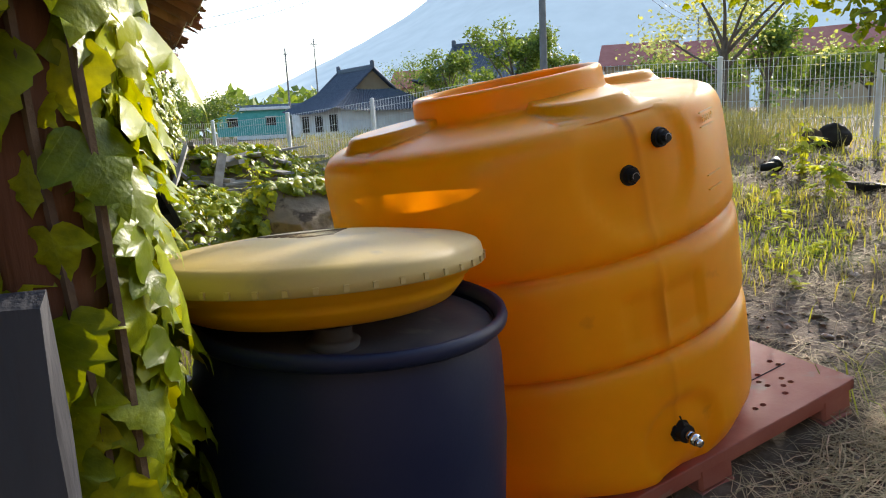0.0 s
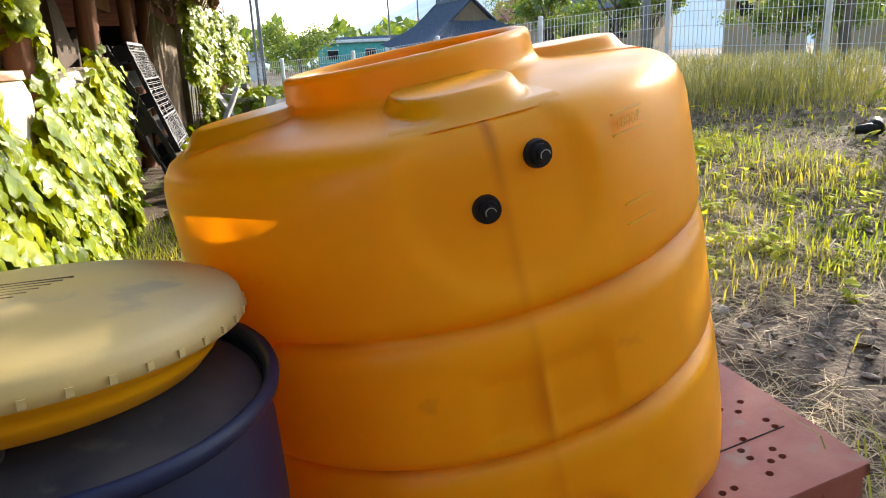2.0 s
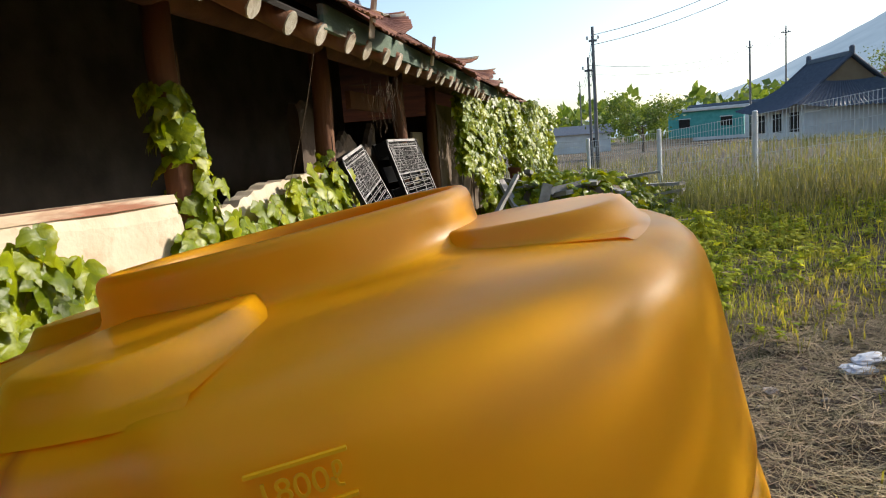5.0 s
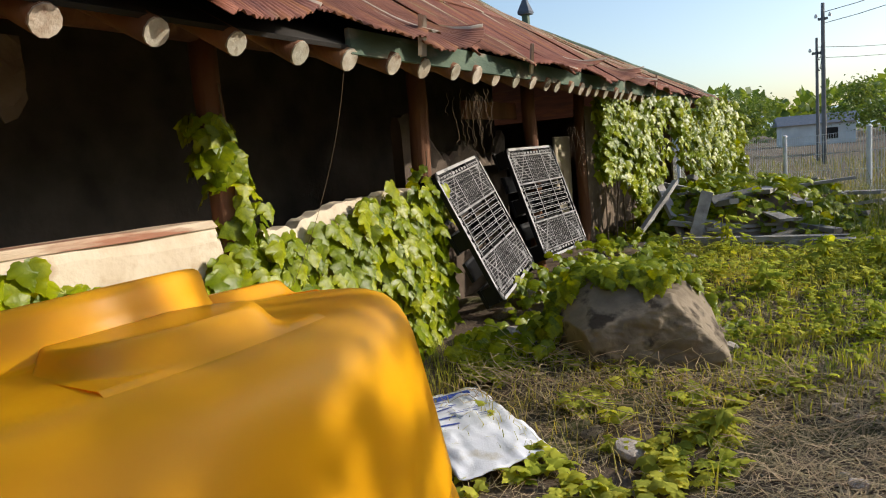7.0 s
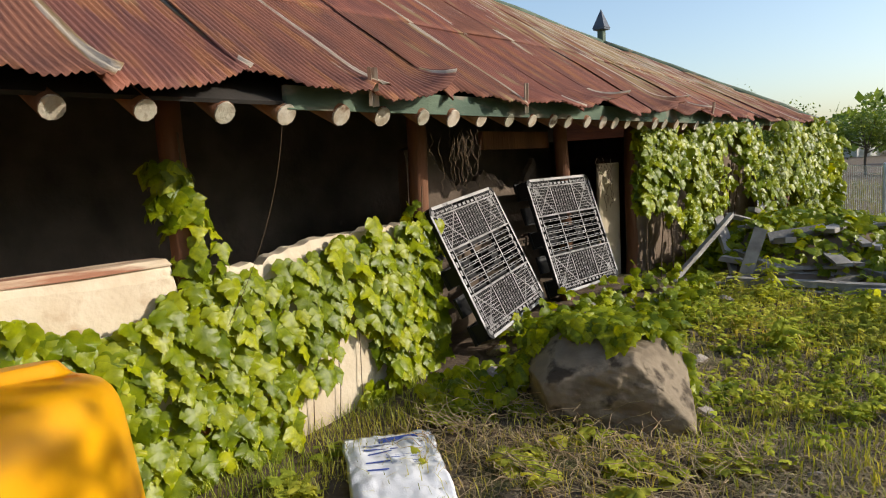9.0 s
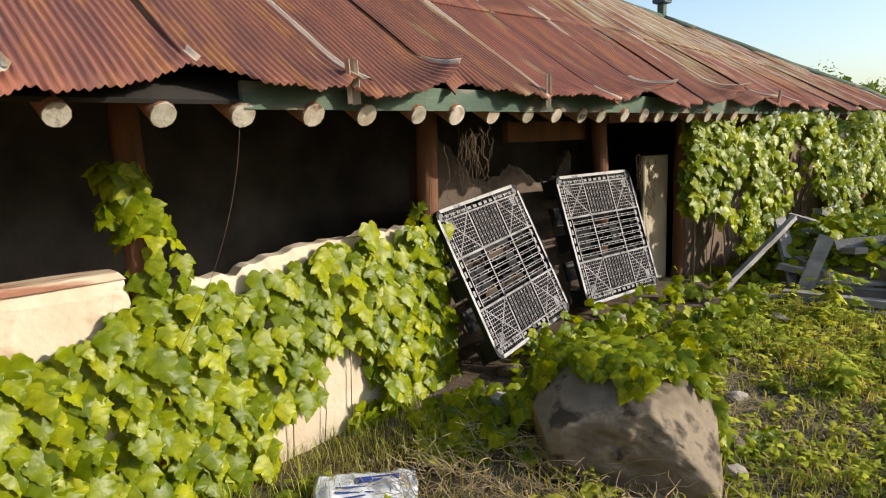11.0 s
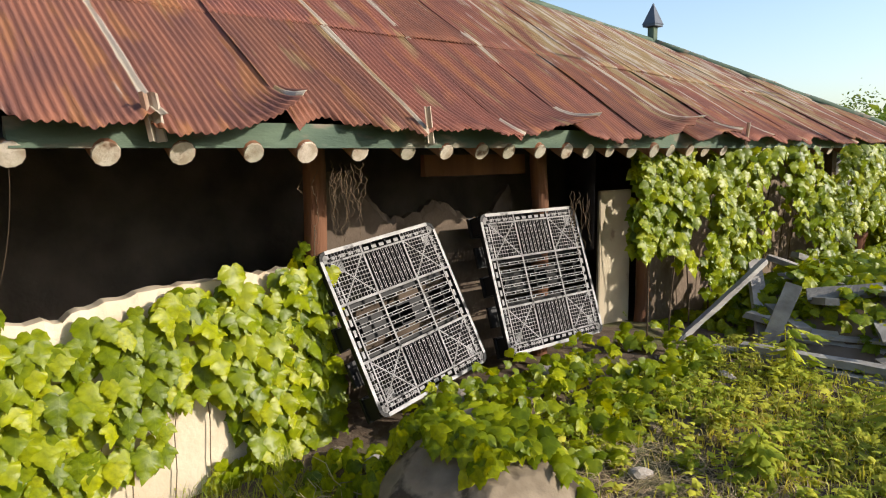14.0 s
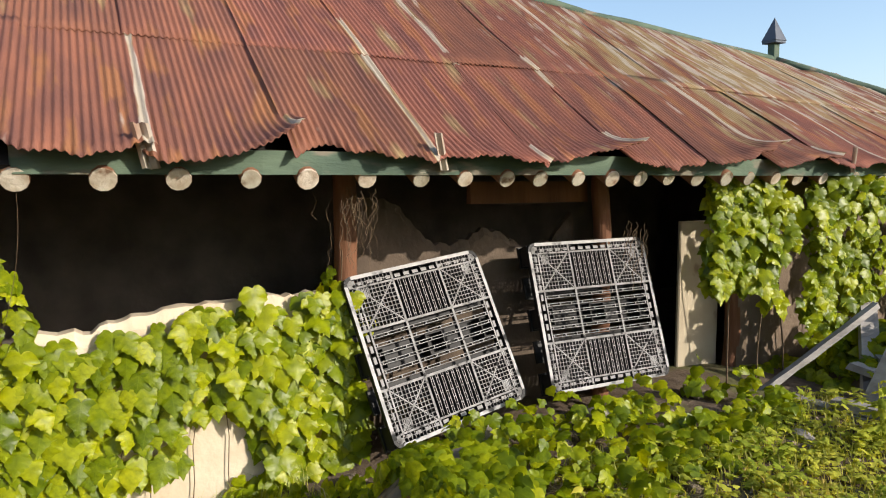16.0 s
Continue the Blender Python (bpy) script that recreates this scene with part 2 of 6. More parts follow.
M["tankyellow"] = grimy(material("tank_plastic", (0.86, 0.425, 0.003), (0.78, 0.365, 0.003), 3, 0.32, bump=0.05, bump_scale=25, spots=(0.6, 0.3, 0.015), spot_scale=5, spot_at=0.68, spec=0.3, trans=0.26, tint_by=(1.12, 0.66, 0.05)))


def veins(m):
    """Pale midrib and side veins in a leaf's own coordinates."""
    nt = m.node_tree
    b = nt.nodes["Principled BSDF"]
    col = b.inputs["Base Color"].links[0].from_socket
    tc = nt.nodes.new("ShaderNodeTexCoord")
    sp = nt.nodes.new("ShaderNodeSeparateXYZ")
    nt.links.new(tc.outputs["Object"], sp.inputs[0])

    def op(kind, a, c=None):
        n = nt.nodes.new("ShaderNodeMath")
        n.operation = kind
        for slot, v in zip(n.inputs, (a, c)):
            if v is None:
                continue
            if isinstance(v, (int, float)):
                slot.default_value = v
            else:
                nt.links.new(v, slot)
        return n.outputs[0]
    ax = op("ABSOLUTE", sp.outputs[0])
    mid = op("LESS_THAN", ax, 0.014)
    side = op("LESS_THAN", op("PINGPONG", op("MULTIPLY", op("SUBTRACT", sp.outputs[1], op("MULTIPLY", ax, 0.75)), 4.2), 0.5), 0.035)
    mx = nt.nodes.new("ShaderNodeMix")
    mx.data_type = "RGBA"
    nt.links.new(op("MULTIPLY", op("MAXIMUM", mid, side), 0.32), mx.inputs[0])
    nt.links.new(col, mx.inputs[6])
    mx.inputs[7].default_value = (0.26, 0.33, 0.03, 1)
    nt.links.new(mx.outputs[2], b.inputs["Base Color"])


veins(M["leaf"])


# ---- helpers of this scene ----
def link(name, bm, mat, parent=None, label="", smooth=False):
    me = bpy.data.meshes.new(name)
    bm.to_mesh(me)
    bm.free()
    return linked(name, me, mat, parent, label, smooth)


def linked(name, me, mat, parent=None, label="", smooth=False):
    if mat and not me.materials:
        me.materials.append(M[mat])
    if smooth:
        me.polygons.foreach_set("use_smooth", [True] * len(me.polygons))
    ob = new(name, me)
    if parent:
        ob.parent = parent
    if label:
        ob["label"] = label
    return ob


def part(name, bm, mat, parent, label="", smooth=False):
    return link(name, bm, mat, parent, label, smooth)


def pydata(name, verts, faces, mat, parent=None, label="", smooth=False):
    me = bpy.data.meshes.new(name)
    me.from_pydata(verts, [], faces)
    me.update()
    return linked(name, me, mat, parent, label, smooth)


def empty(name, m=None):
    ob = new(name)
    ob.empty_display_size = 0.1
    if m is not None:
        ob.matrix_world = m
    return ob


def box(size, at=(0, 0, 0), bevel=0.004, bm=None, turn=None):
    """A bevelled box of that size round the point at."""
    bm = bm or bmesh.new()
    m = Matrix.Translation(at) @ (turn or Matrix()) @ Matrix.Diagonal((*size, 1))
    r = bmesh.ops.create_cube(bm, size=1, matrix=m)
    if bevel:
        es = list({e for v in r["verts"] for e in v.link_edges})
        bmesh.ops.bevel(bm, geom=es, offset=bevel, segments=1, affect="EDGES")
    return bm


def board(a, b, w, h, bevel=0.006, up=(0, 0, 1), rough=0.0, seed=0):
    """A board from a to b, w wide and h thick, with slightly uneven edges."""
    a, b = Vector(a), Vector(b)
    d = b - a
    x = d.normalized()
    z = Vector(up)
    y = z.cross(x)
    if y.length < 1e-4:
        y = Vector((1, 0, 0)).cross(x)
    y.normalize()
    z = x.cross(y)
    rnd = random.Random(seed)
    n = max(2, int(d.length / 0.15))
    bm = bmesh.new()
    rings = []
    for i in range(n + 1):
        p = a + d * (i / n)
        ring = []
        for sy, sz in ((-1, -1), (1, -1), (1, 1), (-1, 1)):
            j = rough * rnd.uniform(-1, 1)
            end = x * (rnd.uniform(-1, 1) * rough * 3 if i in (0, n) else 0)
            ring.append(bm.verts.new(p + y * (sy * w / 2 + j) + z * (sz * h / 2 + j * 0.3) + end))
        rings.append(ring)
    for r, s in zip(rings, rings[1:]):
        for k in range(4):
            bm.faces.new((r[k], r[(k + 1) % 4], s[(k + 1) % 4], s[k]))
    bm.faces.new(rings[0][::-1])
    bm.faces.new(rings[-1])
    return bm


def log(a, b, r0, r1, n=10, seg=6, wob=0.0, seed=0, bm=None, cap=True):
    """A round, slightly crooked pole from a to b."""
    a, b = Vector(a), Vector(b)
    d = b - a
    x = d.normalized()
    y = x.orthogonal().normalized()
    z = x.cross(y)
    rnd = random.Random(seed)
    bm = bm or bmesh.new()
    rings = []
    for i in range(seg + 1):
        f = i / seg
        c = a + d * f
        if 0 < i < seg:
            c = c + y * rnd.uniform(-wob, wob) + z * rnd.uniform(-wob, wob)
        r = r0 + (r1 - r0) * f
        rings.append([bm.verts.new(c + (y * math.cos(t) + z * math.sin(t)) * r * rnd.uniform(1 - wob, 1 + wob)) for t in (2 * math.pi * k / n for k in range(n))])
    for p, q in zip(rings, rings[1:]):
        for k in range(n):
            bm.faces.new((p[k], p[(k + 1) % n], q[(k + 1) % n], q[k]))
    if cap:
        bm.faces.new(rings[0][::-1])
        bm.faces.new(rings[-1])
    return bm


def lathe(profile, n=64, bm=None):
    """A turned body from (radius, height) pairs."""
    bm = bm or bmesh.new()
    rings = [[bm.verts.new((r * math.cos(2 * math.pi * k / n), r * math.sin(2 * math.pi * k / n), z)) for k in range(n)] for r, z in profile]
    for p, q in zip(rings, rings[1:]):
        for k in range(n):
            bm.faces.new((p[k], p[(k + 1) % n], q[(k + 1) % n], q[k]))
    return bm


def smoothstep(a, b, x):
    t = min(1, max(0, (x - a) / (b - a)))
    return t * t * (3 - 2 * t)


def ground_z(x, y):
    z = -0.12 + 0.375 * min(1, max(0, (y + 4) / 7.5)) + 0.56 * smoothstep(0.8, 6.6, x)
    z += 0.08 * smoothstep(2.5, 6, y) * smoothstep(3, -1, x)
    z += 0.1 * smoothstep(2.2, -0.2, x) * smoothstep(-1.2, 1.2, y) * smoothstep(5.5, 3.5, y)
    z -= 0.26 * smoothstep(1.9, -0.4, x) * smoothstep(-1.2, -2.6, y)
    near = smoothstep(30, 12, math.hypot(x, y))
    z += near * (0.05 * noise.noise((x * 0.9, y * 0.9, 0)) + 0.025 * noise.noise((x * 3, y * 3, 4)) + 0.013 * noise.noise((x * 8, y * 8, 2)))
    far = smoothstep(14, 60, math.hypot(x, y))
    return z * (1 - far) + far * 0.35

# ---- ground ----
def build_ground():
    xs = sorted({round(v, 3) for v in [*np.arange(-6, 0, 0.2), *np.arange(0, 6, 0.07), *np.arange(6, 12.01, 0.2), *np.arange(-40, -6, 3.4), *np.arange(12, 40, 3.5), -1500, -400, -150, -80, 60, 80, 150, 400, 1500]})
    ys = sorted({round(v, 3) for v in [*np.arange(-8, -4.6, 0.2), *np.arange(-4.6, 3, 0.07), *np.arange(3, 14.01, 0.2), *np.arange(-40, -8, 4), *np.arange(14, 40, 3.5), -1500, -400, -150, -80, 60, 80, 150, 400, 1500]})
    verts = [(x, y, ground_z(x, y)) for y in ys for x in xs]
    n = len(xs)
    faces = [(j * n + i, j * n + i + 1, (j + 1) * n + i + 1, (j + 1) * n + i) for j in range(len(ys) - 1) for i in range(n - 1)]
    tagged(pydata("ground", verts, faces, "soil", smooth=True), "bare brown soil with thin grass and dry straw", "ground", kind="structure")


build_ground()


# ---- old farmhouse ----
WX = -0.66
EAVE_X, EAVE_Z, RIDGE_X, RIDGE_Z = 0.2, 2.12, -2.5, 3.92
HIP_Y, END_Y = 7.2, 10.0
Y0, Y1 = -4.6, 9.9


def wall_top(y):
    if y < -1.3:
        return 1.3 + 0.015 * math.sin(y * 5)
    pts = ((-1.3, 1.1), (-1.1, 1.17), (-1.0, 1.24), (-0.86, 1.225), (-0.75, 1.21), (-0.66, 1.25), (-0.55, 1.28), (-0.34, 1.31), (-0.2, 1.32), (0.4, 1.335), (0.6, 1.34))
    for (a, za), (b, zb) in zip(pts, pts[1:]):
        if y <= b:
            return za + (zb - za) * (y - a) / (b - a)
    return 1.28


def profile_wall(name, y0, y1, x, thick, z0, top, mat, step=0.04, rough=0.012):
    """An upright wall along y whose broken top follows top(y)."""
    n = max(1, int((y1 - y0) / step))
    bm = bmesh.new()
    rings = []
    for i in range(n + 1):
        y = y0 + (y1 - y0) * i / n
        z = top(y) + rough * noise.noise((y * 14, x, 0))
        levels = [z0 + (z - z0) * f for f in (0, 0.3, 0.6, 0.85, 0.96)]
        front = [bm.verts.new((x + 0.012 * noise.noise((y * 2, v * 2, 3)), y, v)) for v in levels]
        topv = [bm.verts.new((x - 0.025, y, z)), bm.verts.new((x - thick + 0.02, y, z + 0.4 * rough * noise.noise((y * 9, 5, 2))))]
        back = [bm.verts.new((x - thick, y, v)) for v in levels[::-1]]
        rings.append(front + topv + back)
    for p, q in zip(rings, rings[1:]):
        for k in range(len(p) - 1):
            bm.faces.new((p[k], q[k], q[k + 1], p[k + 1]))
    bm.faces.new(rings[0])
    bm.faces.new(rings[-1][::-1])
    bmesh.ops.recalc_face_normals(bm, faces=bm.faces)
    return link(name, bm, mat, smooth=False)


def ridge_z(y):
    return RIDGE_Z - 0.08 * max(0, y - 3)


def roof_z(x, y=0.0):
    return EAVE_Z + (EAVE_X - x) / (EAVE_X - RIDGE_X) * (ridge_z(y) - EAVE_Z)


def build_house():
    a = profile_wall("wall_front", -4.2, -1.28, WX, 0.17, -0.5, wall_top, "plaster")
    tagged(a, "low cream plastered wall, stained, with vines over it", "wall", kind="structure")
    b = profile_wall("wall_front_broken", -1.14, 0.62, WX, 0.15, -0.5, wall_top, "plaster", rough=0.03)
    tagged(b, "broken cream plaster wall with ragged top", "wall", kind="structure")
    tagged(link("wall_sill", board((WX - 0.078, -4.2, 1.313), (WX - 0.078, -1.33, 1.305), 0.15, 0.04, rough=0.006, seed=3), "sillwood"), "worn pale wooden sill with red paint traces", "sill", kind="structure")
    tagged(link("wall_back", box((0.15, 13.4, 4.3), (-4.6, 2.3, 1.3), 0), "darkwall"), "dark back wall of old house", "wall", kind="structure")
    tagged(link("wall_inner", box((0.1, 9.4, 3.6), (-2.1, 0.1, 1.2), 0), "darkwall"), "dark inner wall under the eaves", "wall", kind="structure")
    tagged(link("wall_near_end", box((3.6, 0.12, 2.9), (-2.6, -4.35, 1.0), 0), "darkwall"), "dark end wall of old house", "wall", kind="structure")
    tagged(link("wall_far_end", box((3.9, 0.15, 2.8), (-2.5, 8.6, 0.7), 0), "mud"), "mud end wall of old house", "wall", kind="structure")
    tagged(link("wall_far_front", box((0.14, 4.2, 2.6), (-0.72, 6.5, 0.72), 0), "mud"), "mud front wall hidden under vines", "wall", kind="structure")
    tagged(link("floor", box((3.9, 13, 0.1), (-2.7, 2.2, 0.12), 0), "mud"), "earth floor inside old house", "floor", kind="structure")
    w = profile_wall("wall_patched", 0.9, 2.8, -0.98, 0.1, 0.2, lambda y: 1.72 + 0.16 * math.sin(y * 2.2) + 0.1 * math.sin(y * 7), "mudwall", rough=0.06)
    tagged(w, "crumbling mud wall with torn plaster", "wall", kind="structure")
    # timber frame
    for y, r, s in ((-4.22, 0.085, 1), (-1.21, 0.075, 2), (0.76, 0.08, 3), (2.88, 0.075, 4), (4.42, 0.07, 5)):
        tagged(link("column", log((WX - 0.06, y, -0.3), (WX - 0.05, y - 0.02, 2.28), r, r * 0.92, 12, 8, 0.012, s), "oldwood", smooth=True), "weathered brown wooden column of old house", "column", kind="structure")
    tagged(link("eave_beam", log((WX - 0.05, Y0 + 0.2, 2.3), (WX - 0.05, 8.6, 2.3), 0.085, 0.08, 12, 20, 0.01, 9), "oldwood", smooth=True), "dark round timber beam over the columns", "beam", kind="structure")
    tagged(link("lintel", board((WX - 0.2, 1.75, 1.95), (WX - 0.2, 2.82, 1.95), 0.05, 0.16, rough=0.004), "oldwood"), "brown plank lintel between columns", "lintel", kind="structure")
    tagged(link("door_1", box((0.04, 0.5, 1.5), (-0.86, 4.12, 0.93), 0.01), "door"), "beige painted door panel standing in the shade", "door", kind="structure")
    rnd = random.Random(5)
    y = -4.3
    ys = [-4.32, -3.97, -3.62, -3.2, -2.85, -2.45, -2.09, -1.725, -1.335, -0.99, -0.65, -0.33, 0, 0.286, 0.62, 0.94, 1.213, 1.495, 1.743, 2.02, 2.3, 2.56, 2.83, 3.1, 3.36, 3.62, 3.9, 4.2, 4.5, 4.9, 5.3, 5.7, 6.1, 6.5, 6.9, 7.3, 7.7, 8.1]
    for i, y in enumerate(ys):
        r = rnd.uniform(0.05, 0.06)
        a, b = Vector((0.02 + rnd.uniform(-0.01, 0.03), y, 2.042)), Vector((-1.7, y + rnd.uniform(-0.03, 0.03), 2.98))
        raf = tagged(link("rafter", log(a, b, r, r * 1.05, 12, 5, 0.02, i), "oldwood", smooth=True), "round pine rafter with pale sawn end", "rafter", group="rafters under the eaves", kind="structure")
        d = (a - b).normalized()
        e = log(a - d * 0.004, a + d * 0.006, r * 1.0, r * 0.95, 12, 1, 0.02, i)
        part("end_grain", e, "logend", raf, "pale cracked end grain")
    tagged(link("fascia", board((0.03, -1.0, 2.125), (0.03, Y1 - 0.6, 2.125), 0.03, 0.12, rough=0.004), "green"), "faded green painted fascia board", "fascia", kind="structure")
    # Shade under the eave is put into the boards' near-black colour.
    tagged(link("soffit", box((0.02, 12.4, 1.5), (-0.62, 1.8, 2.47), 0, turn=pose(0, 0, 0, 0, -60.0, 0)), "dark"), "boards above the rafters, near-black for eave shade", "soffit", kind="structure")


def roof_sheet(y0, y1, x_low, x_high, lift, seed, low_row):
    """One corrugated sheet with a curled, ragged lower edge."""
    rnd = random.Random(seed)
    pitch, amp = 0.038, 0.0075
    nu = int((y1 - y0) / pitch * 5)
    nv = 14
    skew = rnd.uniform(-0.02, 0.02)
    curl = {0.2: 0.15, -0.5: 0.05, 1.65: 0.05, 2.35: 0.17, 3.75: 0.18, 4.42: 0.1, -1.95: 0.05}.get(round(y1 - 0.07, 2), 0.015) if low_row else 0
    skewed = rnd.uniform(-0.1, 0.06)
    sag = rnd.uniform(-0.015, 0.015)
    verts, moss = [], []
    slope = (RIDGE_Z - EAVE_Z) / (EAVE_X - RIDGE_X)
    nrm = Vector((slope, 0, 1)).normalized()
    for j in range(nv + 1):
        f = j / nv
        for i in range(nu + 1):
            u = i / nu
            y = y0 + (y1 - y0) * u + skew * f
            x0 = x_low
            if low_row:
                x0 += -0.02 + skewed * (u - 0.5) + 0.09 * noise.noise((y * 1.7, seed, 0)) + 0.045 * noise.noise((y * 9, 7, 0)) - 0.17 * math.exp(-((y - 0.36) / 0.2) ** 2) - 0.12 * math.exp(-((y + 1.15) / 0.25) ** 2)
            x = x0 + (x_high - x0) * f
            h = lift + amp * math.sin(2 * math.pi * (y / pitch)) + 0.014 * noise.noise((x * 1.5, y * 1.2, seed * 0.37)) + sag * math.sin(f * 3.1)
            if low_row:
                e = max(0, 1 - f / 0.3)
                h += e * e * (curl * (u ** 2) + 0.06 * noise.noise((y * 2.1, 1.7, seed)))
            p = Vector((x, y, roof_z(x, min(y, HIP_Y)))) + nrm * h
            verts.append(p)
            moss.append(1.15 * smoothstep(0.2, 5.0, y) * smoothstep(0.25, -1.0, x) + 2.4 * (max(0, 1 - abs(u - 0.955) * 26) ** 0.5 if u > 0.91 else 0))
    n = nu + 1
    faces = [(j * n + i, j * n + i + 1, (j + 1) * n + i + 1, (j + 1) * n + i) for j in range(nv) for i in range(nu)]
    return verts, faces, moss


SEAMS = (-4.75, -4.05, -3.35, -2.65, -1.95, -1.22, -0.5, 0.2, 0.95, 1.65, 2.35, 3.05, 3.75, 4.42, 5.1, 5.8, 6.5, 7.2, 7.9, 8.6, 9.3, 10.0)


def build_roof():
    roof = tagged(empty("roof", pose(0, 0, 0)), "rusty brown corrugated iron roof with mossy streaks", "roof", kind="structure")
    rnd = random.Random(11)
    for row, (xl, xh) in enumerate(((EAVE_X, -1.02), (-0.92, RIDGE_X))):
        i = 0
        for y, w in zip(SEAMS, [q - p for p, q in zip(SEAMS, SEAMS[1:])]):
            xh2 = max(xh, RIDGE_X + (EAVE_X - RIDGE_X) * max(0, y + w / 2 - HIP_Y) / (END_Y - HIP_Y))
            if xh2 < xl - 0.1:
                v, f, mo = roof_sheet(y, y + w + 0.07, xl, xh2, 0.006 * (i % 2) + 0.008 * row, row * 40 + i, row == 0)
                s = pydata("roof_sheet", v, f, "rust", roof, smooth=True)
                at = s.data.attributes.new("moss", "FLOAT", "POINT")
                at.data.foreach_set("value", mo)
                so = s.modifiers.new("thick", "SOLIDIFY")
                so.thickness = 0.003
            i += 1
    # far hip face, rear slope and ridge cap
    bm = bmesh.new()
    c = [bm.verts.new(p) for p in ((RIDGE_X, HIP_Y, ridge_z(HIP_Y) - 0.03), (EAVE_X, END_Y, EAVE_Z - 0.02), (-5.2, END_Y, EAVE_Z - 0.02))]
    bm.faces.new(c)
    c = [bm.verts.new(p) for p in ((RIDGE_X, Y0, RIDGE_Z - 0.02), (RIDGE_X, 3.0, RIDGE_Z - 0.02), (RIDGE_X, HIP_Y, ridge_z(HIP_Y) - 0.03), (-5.2, END_Y, EAVE_Z - 0.02), (-5.2, Y0, EAVE_Z - 0.02))]
    bm.faces.new(c)
    c = [bm.verts.new(p) for p in ((RIDGE_X, Y0, RIDGE_Z - 0.06), (EAVE_X - 0.25, Y0, 2.2), (-5.2, Y0, EAVE_Z))]
    bm.faces.new(c)
    part("rear_slope", bm, "rust", roof, "rear and end slopes of rusty sheet").modifiers.new("t", "SOLIDIFY").thickness = 0.02
    bm = log((RIDGE_X, Y0, 0), (RIDGE_X, HIP_Y, 0), 0.05, 0.05, 10, 24, 0.015, 2)
    for v in bm.verts:
        v.co.z += ridge_z(v.co.y)
    part("ridge_cap", bm, "green", roof, "mossy green ridge cap", True)
    part("hip_cap", log((RIDGE_X, HIP_Y, ridge_z(HIP_Y)), (EAVE_X, END_Y, EAVE_Z), 0.05, 0.05, 10, 10, 0.015, 2), "green", roof, "mossy green hip cap", True)
    f = tagged(empty("roof_finial", pose(RIDGE_X, 7.2, ridge_z(7.2) - 0.02)), "grey green pointed sheet metal roof finial", "finial")
    part("base", box((0.1, 0.1, 0.24), (0, 0, 0.1), 0.005), "green", f)
    part("collar", box((0.2, 0.2, 0.03), (0, 0, 0.235), 0.004), "tile", f)
    bm = bmesh.new()
    bmesh.ops.create_cone(bm, cap_ends=True, segments=4, radius1=0.15, radius2=0.0, depth=0.3, matrix=Matrix.Translation((0, 0, 0.4)) @ Matrix.Rotation(radians(45), 4, "Z"))
    part("spire", bm, "tile", f)


build_house()
build_roof()
# Unseen wall added behind the start to hold back sky light.
w = profile_wall("wall_yard_rear", -7.5, 4.5, 0, 0.2, -0.6, lambda y: 4.2 + 0.04 * math.sin(y * 3), "mud", step=0.3)
w.matrix_world = pose(0, -8.2, 0, 0, 0, 90)
tagged(w, "plain wall added out of view to block sky light", "wall", kind="structure")



# ---- water tank ----
def upright(at, lean):
    """A pose whose z leans by (x, y) for each unit of height."""
    u = Vector((*lean, 1)).normalized()
    y = (Vector((0, 1, 0)) - u * u.y).normalized()
    m = Matrix((y.cross(u), y, u)).transposed().to_4x4()
    m.translation = at
    return m


TANK = upright((0.955, -3.028, 0.0), (-0.1752, -0.0102))


def tank_point(r, ang, h):
    return Vector((r * math.cos(radians(ang)), r * math.sin(radians(ang)), h))


def on_tank(r, ang, h):
    """A pose on the tank's side: z outward, y up."""
    a = radians(ang)
    m = Matrix(((-math.sin(a), 0, math.cos(a)), (math.cos(a), 0, math.sin(a)), (0, 1, 0))).to_4x4()
    m.translation = tank_point(r, ang, h)
    return m


def text_mesh(name, words, size, depth, mat, parent, m, label=""):
    cu = bpy.data.curves.new(name, "FONT")
    cu.body, cu.size, cu.extrude, cu.align_x, cu.align_y = words, size, depth, "CENTER", "CENTER"
    tmp = bpy.data.objects.new(name, cu)
    me = bpy.data.meshes.new_from_object(tmp)
    bpy.data.objects.remove(tmp)
    ob = linked(name, me, mat, parent, label)
    ob.matrix_local = m
    return ob


